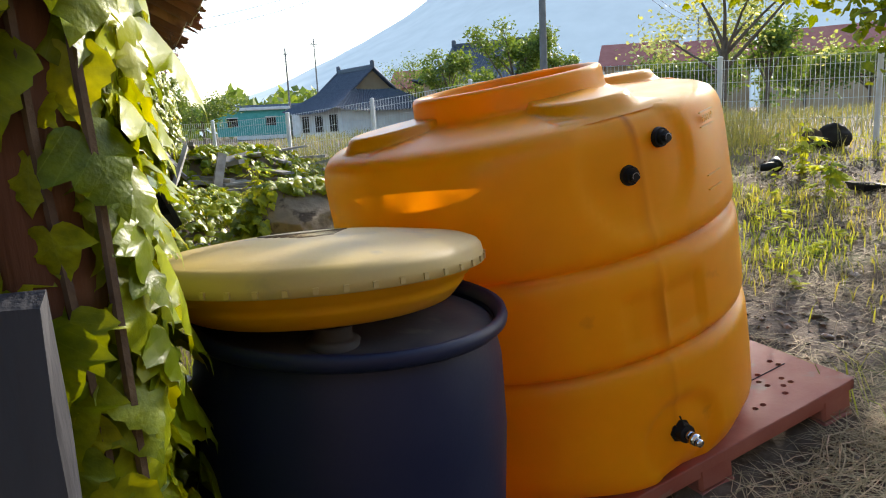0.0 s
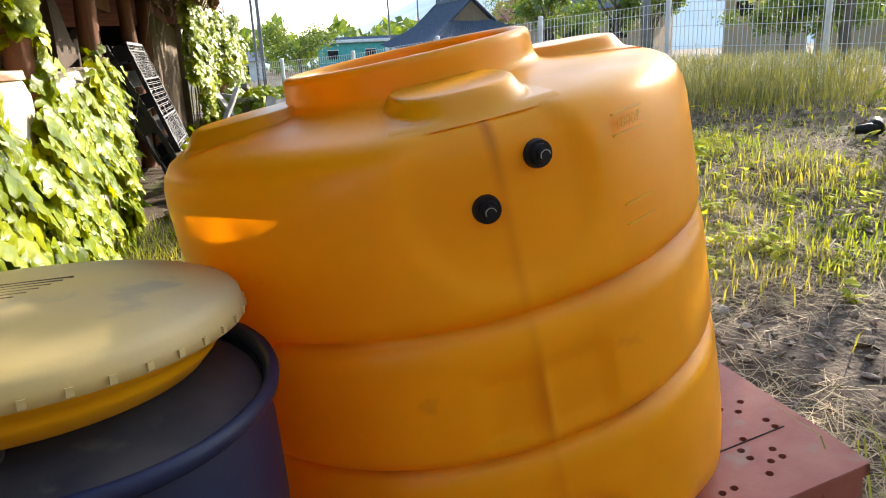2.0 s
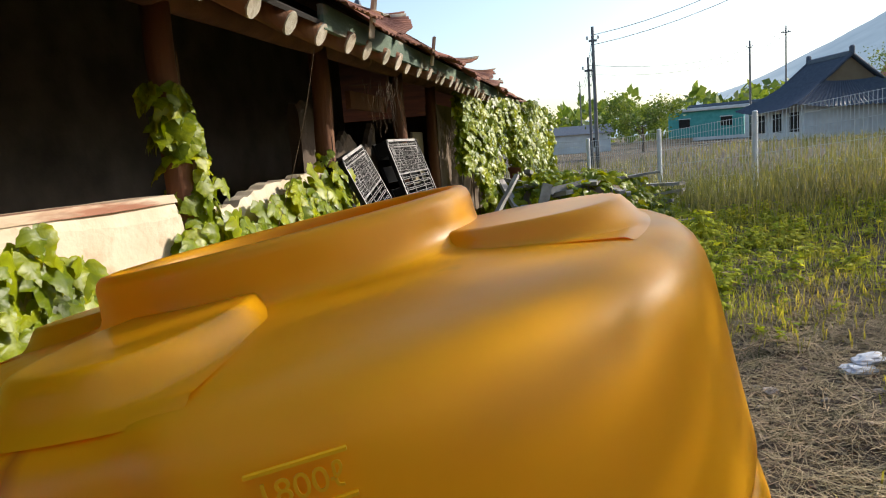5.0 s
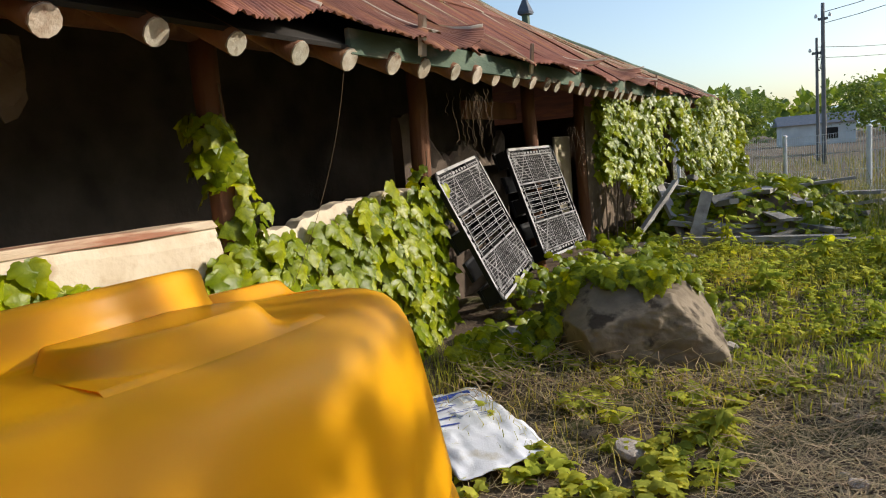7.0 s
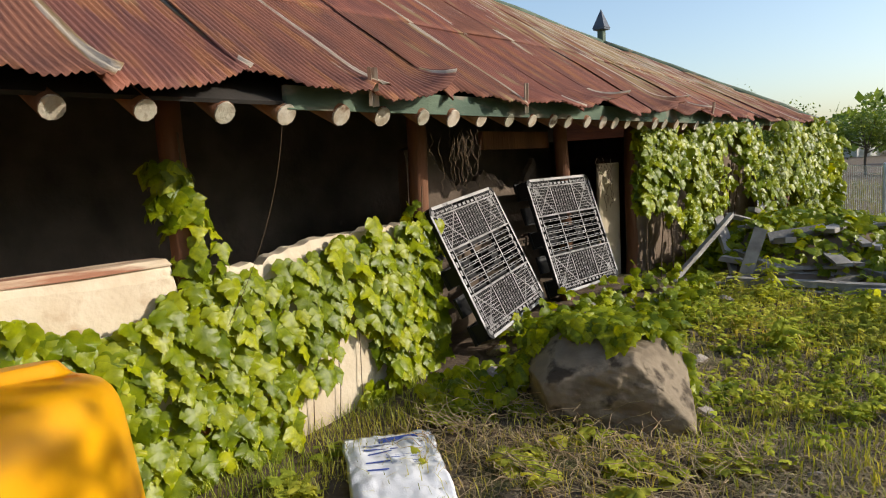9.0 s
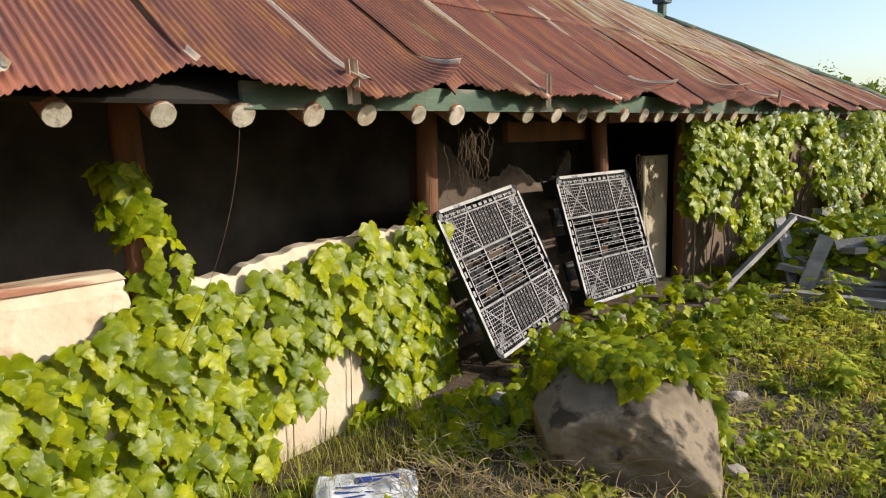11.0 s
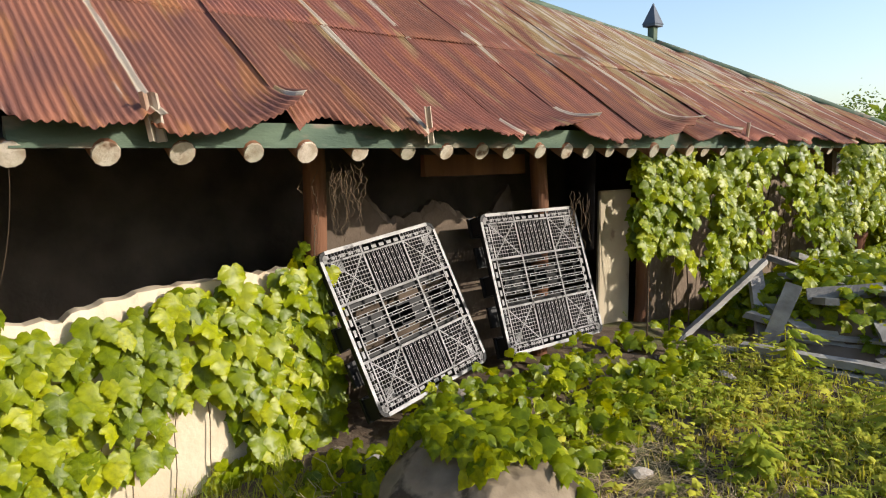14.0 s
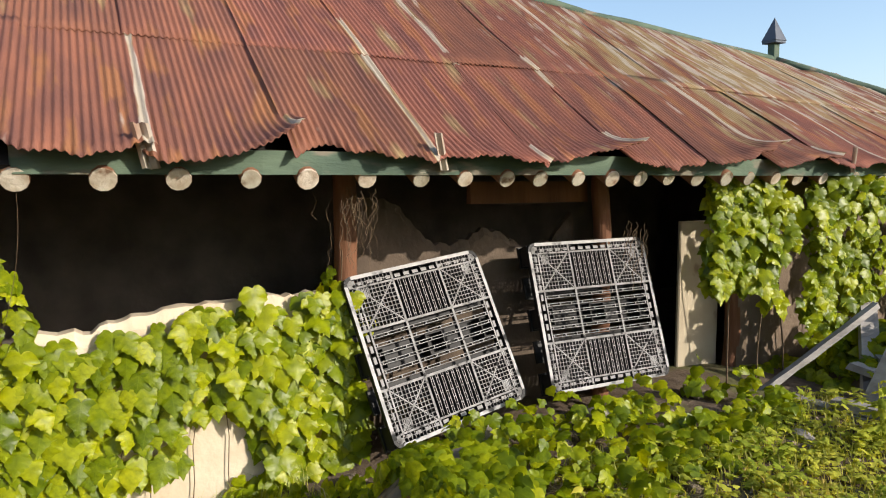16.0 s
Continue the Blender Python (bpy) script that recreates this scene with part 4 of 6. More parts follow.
LEAF_V = [np.array([v.co[:] for v in me.vertices]) for me in LEAF]
LEAF_F = [[tuple(p.vertices) for p in me.polygons] for me in LEAF]


def leaf_pose(at, normal, hang, size, rnd, loose=0.5):
    """A leaf's pose: it faces normal, its tip along hang, with some looseness."""
    n = (Vector(normal) + Vector((rnd.gauss(0, 1), rnd.gauss(0, 1), rnd.gauss(0, 1))) * loose * 0.55).normalized()
    y = Vector(hang) + Vector((rnd.gauss(0, 1), rnd.gauss(0, 1), rnd.gauss(0, 1))) * loose * 0.6
    y = y - n * y.dot(n)
    y = y.normalized() if y.length > 1e-3 else n.orthogonal().normalized()
    m = Matrix((y.cross(n), y, n)).transposed().to_4x4()
    return Matrix.Translation(at) @ m @ Matrix.Scale(size, 4)


def joined_leaves(name, poses, parent, label="", mat="leafs", kinds=LEAF_V, kfaces=LEAF_F, rnd=None):
    rnd = rnd or random.Random(1)
    vs, fs, k = [], [], 0
    for m in poses:
        i = rnd.randrange(len(kinds))
        a = np.array(m)
        v = kinds[i] @ a[:3, :3].T + a[:3, 3]
        vs.append(v)
        fs += [tuple(q + k for q in f) for f in kfaces[i]]
        k += len(v)
    if not vs:
        return None
    ob = pydata(name, np.concatenate(vs).tolist(), fs, mat, parent, label, True)
    ob["kind"] = "stuff"
    return ob


def vine(label, poses, single, stems, group=""):
    v = tagged(empty("ivy_vine"), label, "vine", group)
    rnd = random.Random(len(poses))
    for m in poses[:single]:
        linked("leaf", LEAF[rnd.randrange(3)], None, v).matrix_local = m
    joined_leaves("leaf_mass", poses[single:], v, rnd=rnd)
    bm = bmesh.new()
    for k, (a, b, r) in enumerate(stems):
        log(a, b, r, r * 0.7, 5, 5, 0.02, k, bm)
    if stems:
        part("woody_stem", bm, "stem", v, "thin brown woody stems")
    return v


def vine_top(y):
    pts = ((-4.3, 1.45), (-3.4, 1.4), (-2.6, 1.34), (-2.25, 1.25), (-2.0, 1.08), (-1.75, 0.97), (-1.5, 1.02), (-1.3, 1.14), (-1.0, 1.15), (-0.75, 1.13), (-0.55, 1.17), (-0.35, 1.25), (0.0, 1.28), (0.4, 1.32), (0.75, 1.34), (0.9, 1.0))
    for (a, za), (b, zb) in zip(pts, pts[1:]):
        if y <= b:
            return za + (zb - za) * (y - a) / (b - a)
    return 0.9


def build_vines():
    rnd = random.Random(21)
    poses = []
    for _ in range(1950):
        y = rnd.uniform(-4.1, 0.82)
        top = vine_top(y) + rnd.gauss(0, 0.03)
        z0 = ground_z(-0.5, y) + 0.02
        z = z0 + (top - z0) * rnd.random() ** 0.9
        bare = noise.noise((y * 2.3, z * 2.3, 11))
        if math.hypot((y + 0.1) / 0.24, (z - 0.48) / 0.22) < 1 + 0.3 * bare or math.hypot((y + 0.35) / 0.3, (z - 0.22) / 0.17) < 1:
            continue
        thick = 0.05 + 0.1 * (0.5 + 0.5 * noise.noise((y * 1.6, z * 1.6, 0)))
        x = WX + 0.03 + rnd.random() * thick
        s = rnd.uniform(0.075, 0.125) if rnd.random() < 0.7 else rnd.uniform(0.12, 0.155)
        poses.append(leaf_pose((x, y, z + s * 0.3), (1, -0.05, 0.4), (0.25, 0, -1), s, rnd, 0.36))
    poses.sort(key=lambda m: abs(m.translation.y + 0.5))
    stems = [((WX + 0.03, y, ground_z(-0.5, y)), (WX + 0.03, y + rnd.uniform(-0.4, 0.4), vine_top(y) - 0.1), 0.0035) for y in np.arange(-4, 0.8, 0.22)]
    vine("dense bright green ivy vine covering low house wall", poses, 300, stems)
    # up the middle column
    poses = []
    for _ in range(95):
        z = 1.0 + 0.85 * rnd.random()
        a = rnd.uniform(-2.2, 1.4)
        w = 0.08 + 0.07 * smoothstep(1.9, 1.3, z) * rnd.random()
        s = rnd.uniform(0.07, 0.13)
        y = -1.2 + 0.06 * math.sin(z * 6)
        poses.append(leaf_pose((WX - 0.04 + w * math.cos(a), y + w * math.sin(a) * 1.3, z), (math.cos(a), math.sin(a) * 0.7, 0.3), (0, 0, -1), s, rnd, 0.6))
    vine("green ivy vine climbing a wooden column", poses, 120, [((WX + 0.02, -1.18, 0.8), (WX + 0.03, -1.23, 2.0), 0.008)], "vines on columns")
    poses = []
    for _ in range(44):
        z = 1.05 + 0.5 * rnd.random() ** 1.5
        a = rnd.uniform(-2.4, 1.0)
        poses.append(leaf_pose((WX - 0.04 + 0.1 * math.cos(a), 0.68 + 0.11 * math.sin(a) + 0.1 * rnd.random(), z), (math.cos(a), math.sin(a), 0.3), (0, 0, -1), rnd.uniform(0.06, 0.1), rnd, 0.6))
    vine("sparse green ivy vine on a wooden column", poses, 44, [((WX + 0.03, 0.66, 0.7), (WX + 0.02, 0.7, 1.6), 0.006)], "vines on columns")
    # corner post by the start
    poses = []
    for _ in range(640):
        z = rnd.uniform(-0.25, 2.15)
        a = rnd.uniform(-3.0, 1.2)
        w = 0.06 + 0.06 * rnd.random()
        s = rnd.uniform(0.06, 0.105)
        poses.append(leaf_pose((WX - 0.02 + w * math.cos(a), -4.2 + w * math.sin(a) * 1.1, z), (math.cos(a), math.sin(a), 0.25), (0, 0, -1), s, rnd, 0.4))
    poses.sort(key=lambda m: m.translation.y)
    vine("thick ivy vine with large leaves on a corner post", poses, 260, [((WX + 0.06 * k, -4.28, -0.35), (WX + 0.05 * k - 0.05, -4.3, 2.2), 0.009) for k in (-1, 0, 1)], "vines on columns")
    # hanging from the far eave
    poses = []
    for _ in range(3000):
        y = 3.5 + 5.6 * rnd.random() ** 1.25
        low = 0.75 + 0.35 * noise.noise((y * 1.3, 0, 0)) - 0.5 * smoothstep(4.2, 5.5, y)
        if y < 4.5:
            low += 0.55 * smoothstep(4.4, 3.6, y)
        z = low + (2.1 - low) * rnd.random() ** 0.8
        if noise.noise((y * 1.5, z * 1.5, 7)) < -0.22 and y > 3.9:
            continue
        bulge = 0.25 + 0.3 * (0.5 + 0.5 * noise.noise((y * 1.1, z * 1.3, 2))) * smoothstep(3.5, 4.3, y)
        x = -0.35 + bulge * (0.5 + 0.5 * rnd.random()) + 0.35 * smoothstep(4.5, 7.0, y)
        poses.append(leaf_pose((x, y, z), (1, -0.35, 0.3), (0, 0, -1), rnd.uniform(0.07, 0.12), rnd, 0.45))
    poses.sort(key=lambda m: m.translation.y)
    vine("bushy green ivy vine hanging over the far house wall", poses, 280, [((-0.25, y, 0.3), (-0.2, y + rnd.uniform(-0.3, 0.3), 2.05), 0.008) for y in np.arange(3.8, 6.7, 0.35)])
    poses = []
    for _ in range(900):
        a, r = rnd.uniform(0, 6.28), rnd.random() ** 0.5
        h = rnd.random()
        x, y, z = 0.1 + 0.45 * r * math.cos(a), 9.4 + 0.8 * r * math.sin(a), 0.4 + 1.85 * h * (1 - 0.25 * r * r)
        poses.append(leaf_pose((x, y, z), (0.7, -0.6, 0.4), (0, 0, -1), rnd.uniform(0.08, 0.15), rnd, 0.9))
    vine("bushy green vine at the far house corner", poses, 0, [((0.1, 9.4, 0.2), (0.1, 9.3, 1.9), 0.015)])
    # over the rock and the rubble under the pallets
    poses = []
    for _ in range(2100):
        x, y = rnd.uniform(-0.25, 1.3), rnd.uniform(0.1, 1.25)
        d = math.hypot((x - 0.82) / 0.62, (y - 0.72) / 0.48)
        z = 0.3 + 0.43 * smoothstep(1.2, 0.5, d)
        if d > 1.0 and rnd.random() < 0.8:
            continue
        z = max(z, ground_z(x, y) + 0.04) + rnd.uniform(-0.14, 0.03)
        if x > 0.45 and y < 0.85 and z < 0.6 + 0.14 * smoothstep(0.95, 1.3, x) + 0.08 * noise.noise((x * 5, 0, 2)):
            continue
        if x > 0.55 and y < 0.5 + 0.1 * noise.noise((x * 4, 3, 1)):
            continue
        side = smoothstep(0.75, 0.45, y)
        poses.append(leaf_pose((x, y, z), (0.35 - 0.1 * side, -0.4 - 0.5 * side, 0.8 - 0.4 * side), (0.2, -0.4, -0.8), rnd.uniform(0.055, 0.1), rnd, 0.4))
    poses.sort(key=lambda m: m.translation.y)
    vine("green ivy vine spilling over a broken boulder", poses, 300, [((0.1 + 0.12 * k, 0.25, 0.1), (0.5 + 0.08 * k, 0.9, 0.66), 0.007) for k in range(8)])
    poses = []
    for _ in range(1000):
        x, y = rnd.uniform(-0.3, 1.5), rnd.uniform(1.1, 3.7)
        if noise.noise((x * 1.4, y * 1.4, 5)) < -0.15 or x > 0.25 + 0.9 * smoothstep(3.4, 1.2, y) + 0.3:
            continue
        z = ground_z(x, y) + 0.05 + 0.25 * rnd.random() * smoothstep(1.3, -0.2, x)
        poses.append(leaf_pose((x, y, z), (0.4, -0.3, 0.8), (0.5, -0.3, -0.5), rnd.uniform(0.05, 0.11), rnd, 0.7))
    vine("low green ivy vine creeping over rubble", poses, 200, [((-0.2, 1.3 + 0.3 * k, 0.25), (1.0, 1.1 + 0.32 * k, 0.22), 0.006) for k in range(7)])
    # over the heap of planks
    poses = []
    for _ in range(3200):
        x, y = rnd.uniform(-0.6, 2.6), rnd.uniform(4.2, 6.9)
        top = heap_z(x, y)
        if rnd.random() < 0.55 * smoothstep(0.25, -0.3, noise.noise((x * 1.5, y * 1.5, 9))) + 0.75 * smoothstep(4.9, 4.3, y):
            continue
        poses.append(leaf_pose((x, y, top + rnd.uniform(-0.1, 0.06)), (0.3, -0.5, 0.8), (0.1, -0.6, -0.5), rnd.uniform(0.06, 0.12), rnd, 0.7))
    poses.sort(key=lambda m: m.translation.y)
    vine("green ivy vine overgrowing a heap of planks", poses, 220, [])


def heap_z(x, y):
    d = math.hypot((x - 1.0) / 1.7, (y - 5.6) / 1.4)
    return ground_z(x, y) + 0.62 * smoothstep(1.1, 0.3, d) + 0.06 * noise.noise((x * 2, y * 2, 1))


build_vines()

# ---- rock, stones, planks, sack ----
def lump(size, seed, rough=0.25, cuts=2, flat=False):
    rnd = random.Random(seed)
    bm = bmesh.new()
    if flat:
        bmesh.ops.create_cube(bm, size=2)
        bmesh.ops.bevel(bm, geom=bm.edges[:], offset=0.16, segments=2, affect="EDGES")
        bmesh.ops.subdivide_edges(bm, edges=bm.edges[:], cuts=cuts, use_grid_fill=True)
    else:
        bmesh.ops.create_icosphere(bm, subdivisions=cuts, radius=1)
    off = Vector((rnd.uniform(0, 50), rnd.uniform(0, 50), rnd.uniform(0, 50)))
    for v in bm.verts:
        p = v.co.copy()
        d = noise.noise(p * 0.9 + off) * rough + noise.noise(p * 2.7 + off) * rough * 0.45 + noise.noise(p * 7 + off) * rough * 0.15
        v.co = p * (1 + d)
        v.co.x *= size[0]
        v.co.y *= size[1]
        v.co.z *= size[2]
    bmesh.ops.triangulate(bm, faces=bm.faces)
    return bm


def build_rocks():
    bm = bmesh.new()
    bmesh.ops.create_icosphere(bm, subdivisions=6, radius=1)
    rc = random.Random(17)
    cuts = [(Vector((rc.gauss(0, 1), rc.gauss(0, 1), rc.gauss(0, 0.8))).normalized(), rc.uniform(0.85, 1.05)) for _ in range(16)]
    for v in bm.verts:
        p = v.co.copy()
        k = (abs(p.x) ** 8 + abs(p.y) ** 8 + abs(p.z) ** 8) ** 0.125
        p = p / k
        p *= 1 + 0.13 * noise.noise(p * 0.9 + Vector((3, 1, 7))) + 0.07 * noise.noise(p * 2.0) + 0.1 * abs(noise.noise(p * 3.0)) - 0.04 * abs(noise.noise(p * 6 + Vector((4, 4, 1)))) + 0.03 * noise.noise(p * 11) + 0.015 * noise.noise(p * 24)
        for q, lim in cuts:
            over = p.dot(q) - lim
            if over > 0:
                p = p - q * over * 0.92
        v.co = Vector((p.x * 0.52 * (1 - 0.1 * p.z), p.y * 0.36 + 0.05 * p.z, p.z * 0.31))
    rk = link("boulder", bm, "rock", smooth=True)
    rk.matrix_world = pose(0.86, 0.7, 0.33, 8, 5, 24)
    tagged(rk, "big brown broken boulder half covered by vines", "rock")
    rnd = random.Random(6)
    base = []
    for k in range(3):
        base.append(lump((1, 1, 0.75), 20 + k, 0.35, 2))
    meshes = []
    for k, bm in enumerate(base):
        me = bpy.data.meshes.new("stone")
        bm.to_mesh(me)
        bm.free()
        meshes.append(me)
    spots = [(-0.22, 3.42, 0.1), (-0.12, 3.55, 0.07), (0.02, 1.95, 0.07), (-0.1, 2.05, 0.09), (-0.02, 0.72, 0.08), (-0.3, 0.62, 0.1), (1.3, 1.15, 0.09), (1.42, 0.9, 0.06), (1.18, -0.64, 0.08), (1.33, -0.75, 0.045), (0.95, -0.5, 0.06), (0.8, 2.3, 0.06), (1.05, 1.75, 0.07), (0.55, 2.9, 0.06), (0.7, 3.4, 0.07), (1.3, 2.6, 0.05), (0.25, 2.2, 0.1), (-0.25, 1.6, 0.12), (-0.3, 1.1, 0.1), (-0.28, 2.5, 0.13)]
    spots += [(rnd.uniform(-0.3, 3.5), rnd.uniform(-2.5, 3.6), rnd.uniform(0.012, 0.04)) for _ in range(60)]
    spots += [(rnd.uniform(2.2, 6), rnd.uniform(-3.5, 1.5), rnd.uniform(0.015, 0.045)) for _ in range(50)]
    for x, y, s in spots:
        o = linked("stone", meshes[rnd.randrange(3)], "stone" if rnd.random() < 0.6 else "rock")
        o.matrix_world = Matrix.Translation((x, y, ground_z(x, y) + s * 0.3)) @ Euler((rnd.uniform(-0.4, 0.4), rnd.uniform(-0.4, 0.4), rnd.uniform(0, 6))).to_matrix().to_4x4() @ Matrix.Diagonal((s, s * rnd.uniform(0.7, 1.2), s * rnd.uniform(0.5, 0.9), 1))
        tagged(o, "rough pale brown stone lying on soil", "stone", "loose stones")


def build_planks():
    def plank(a, b, w, h, label, seed, up=(0, 0, 1)):
        o = link("plank", board(a, b, w, h, rough=0.006, seed=seed, up=up), "greypl")
        tagged(o, label, "plank", "heap of old planks")
    plank((-0.1, 5.38, 1.1), (0.42, 4.62, 0.36), 0.14, 0.04, "weathered grey plank leaning on the heap", 1, (0.75, -0.5, 0.3))
    plank((-0.13, 3.88, 0.24), (0.28, 4.86, 1.02), 0.055, 0.05, "thin grey batten crossing the heap", 2)
    plank((0.5, 4.35, 0.16), (0.7, 4.5, 0.9), 0.13, 0.035, "split grey plank standing upright on the heap", 3, (0.4, -0.9, 0.1))
    plank((0.6, 4.5, 0.48), (1.85, 4.8, 0.46), 0.15, 0.04, "long pale grey board lying across the heap", 4, (-0.1, -0.6, 0.8))
    plank((0.7, 4.75, 0.78), (1.2, 5.1, 0.86), 0.12, 0.035, "short pale grey board on top of the heap", 5, (0.1, -0.7, 0.7))
    rnd = random.Random(31)
    for k in range(34):
        a = rnd.gauss(0.1, 0.75)
        x, y = rnd.uniform(0.5, 2.3), rnd.uniform(4.5, 6.3)
        L = rnd.uniform(0.5, 1.25)
        z = heap_z(x, y) - 0.07 + rnd.uniform(-0.1, 0.04)
        d = Vector((math.cos(a), math.sin(a), rnd.gauss(0, 0.13))) * L / 2
        c = Vector((x, y, z))
        plank(c - d, c + d, rnd.uniform(0.06, 0.16), rnd.uniform(0.025, 0.06), "weathered grey plank lying in the heap", 40 + k)
    for k, (x0, y0, x1, y1) in enumerate(((0.1, 3.95, 1.75, 4.15), (1.0, 4.3, 2.5, 4.1), (0.5, 4.0, 2.1, 4.35))):
        plank((x0, y0, ground_z(x0, y0) + 0.02 + 0.05 * (k == 2)), (x1, y1, ground_z(x1, y1) + 0.02 + 0.05 * (k == 2)), 0.12, 0.06, "grey squared timber lying on the ground", 90 + k)
    bm = bmesh.new()
    n = 24
    g = [[bm.verts.new((-0.9 + 3.7 * i / n, 4.0 + 3.2 * j / n, max(heap_z(-0.9 + 3.7 * i / n, 4.0 + 3.2 * j / n) - 0.12, ground_z(-0.9 + 3.7 * i / n, 4.0 + 3.2 * j / n) - 0.03))) for i in range(n + 1)] for j in range(n + 1)]
    for j in range(n):
        for i in range(n):
            bm.faces.new((g[j][i], g[j][i + 1], g[j + 1][i + 1], g[j + 1][i]))
    tagged(link("debris_heap", bm, "mud", smooth=True), "dark heap of rotting debris under the planks", "debris", kind="stuff")


def build_sack():
    s = empty("feed_sack", pose(0.33, -0.68, ground_z(0.33, -0.68) + 0.03, 1, 3, -38) @ Matrix.Scale(0.98, 4))
    tagged(s, "crumpled white printed feed sack lying on the ground", "sack")
    bm = bmesh.new()
    nx, ny = 36, 28
    tops = []
    for side in (1, -1):
        rows = []
        for j in range(ny + 1):
            row = []
            for i in range(nx + 1):
                u, v = i / nx * 2 - 1, j / ny * 2 - 1
                e = (1 - abs(u) ** 4) * (1 - abs(v) ** 4)
                h = side * 0.02 * e + 0.02 * noise.noise((u * 2.2, v * 2.2, 3)) + 0.014 * noise.noise((u * 6, v * 5, 8)) + 0.006 * noise.noise((u * 14, v * 14, 1))
                row.append(bm.verts.new((0.5 * u * (1 + 0.05 * noise.noise((v * 2, 0, 1))), 0.27 * v * (1 + 0.07 * noise.noise((u * 2, 3, 1))), h + 0.03)))
            rows.append(row)
        for p, q in zip(rows, rows[1:]):
            for i in range(nx):
                bm.faces.new((p[i], p[i + 1], q[i + 1], q[i]) if side > 0 else (p[i], q[i], q[i + 1], p[i + 1]))
    bmesh.ops.remove_doubles(bm, verts=bm.verts, dist=0.0005)
    body = part("bag", bm, "sack", s, smooth=True)

    def zz(x, y):
        u, v = x / 0.5, y / 0.27
        e = max(0, (1 - abs(u) ** 4) * (1 - abs(v) ** 4))
        return 0.02 * e + 0.02 * noise.noise((u * 2.2, v * 2.2, 3)) + 0.014 * noise.noise((u * 6, v * 5, 8)) + 0.006 * noise.noise((u * 14, v * 14, 1)) + 0.0335

    def printed(name, x0, y0, w, h):
        bm = bmesh.new()
        k = max(2, int(w / 0.015))
        top = [bm.verts.new((x0 + w * i / k, y0 + h, zz(x0 + w * i / k, y0 + h))) for i in range(k + 1)]
        bot = [bm.verts.new((x0 + w * i / k, y0, zz(x0 + w * i / k, y0))) for i in range(k + 1)]
        for i in range(k):
            bm.faces.new((bot[i], bot[i + 1], top[i + 1], top[i]))
        part(name, bm, "ink", s, "printed blue bar")
    for x0, y0, w, h in ((-0.42, -0.06, 0.05, 0.24), (-0.33, -0.16, 0.016, 0.16), (-0.28, -0.16, 0.018, 0.2), (-0.235, -0.14, 0.016, 0.14), (-0.2, -0.04, 0.006, 0.2), (-0.18, -0.04, 0.006, 0.22), (-0.16, -0.04, 0.006, 0.18), (-0.13, -0.16, 0.014, 0.14), (-0.1, -0.02, 0.006, 0.2), (-0.08, -0.02, 0.006, 0.2), (-0.03, -0.16, 0.014, 0.12)):
        printed("print_bar", x0, y0, w, h)


build_rocks()
build_planks()
build_sack()


# ---- grass, weeds and straw ----
def blades(name, label, count, area, mat, length, width, seed, lean=0.5, keep=None, flat=0.0):
    rnd = random.Random(seed)
    vs, fs = [], []
    made = 0
    tries = 0
    while made < count and tries < count * 6:
        tries += 1
        x, y = area(rnd)
        if keep and not keep(x, y, rnd):
            continue
        made += 1
        z = ground_z(x, y)
        a, L = rnd.uniform(0, 6.28), rnd.uniform(*length)
        w = rnd.uniform(*width) / 2
        d = Vector((math.cos(a), math.sin(a), 0))
        s = Vector((-d.y, d.x, 0)) * w
        le = rnd.uniform(0.3, 1) * lean
        base = Vector((x, y, z + rnd.uniform(0, flat)))
        if flat:
            mid = base + d * L * 0.5 + Vector((0, 0, rnd.uniform(0, 0.025)))
            tip = base + d * L * 0.95 + Vector((-d.y, d.x, 0)) * rnd.gauss(0, 0.25) * L
            tip.z = ground_z(tip.x, tip.y) + rnd.uniform(0, flat)
            mid.z = max(mid.z, ground_z(mid.x, mid.y) + 0.004)
        else:
            mid = base + Vector((0, 0, L * 0.6)) + d * L * 0.35 * le
            tip = base + Vector((0, 0, L * (1.0 - 0.3 * le))) + d * L * le
        k = len(vs)
        vs += [base - s, base + s, mid + s * 0.8, mid - s * 0.8, tip]
        fs += [(k, k + 1, k + 2, k + 3), (k + 3, k + 2, k + 4)]
    ob = pydata(name, [v[:] for v in vs], fs, mat)
    tagged(ob, label, name.replace("_", " "), kind="stuff")


def yard(rnd):
    if rnd.random() < 0.6:
        return rnd.uniform(0.2, 4.5), rnd.uniform(-2.5, 4.2)
    return rnd.uniform(1.5, 9), rnd.uniform(-4, 9)


def off_tank(x, y):
    return math.hypot(x - 1.05, y + 2.96) > 0.7 and not (0.4 < x < 1.95 and -3.7 < y < -2.2) and math.hypot(x + 0.1, y + 3.7) > 0.4


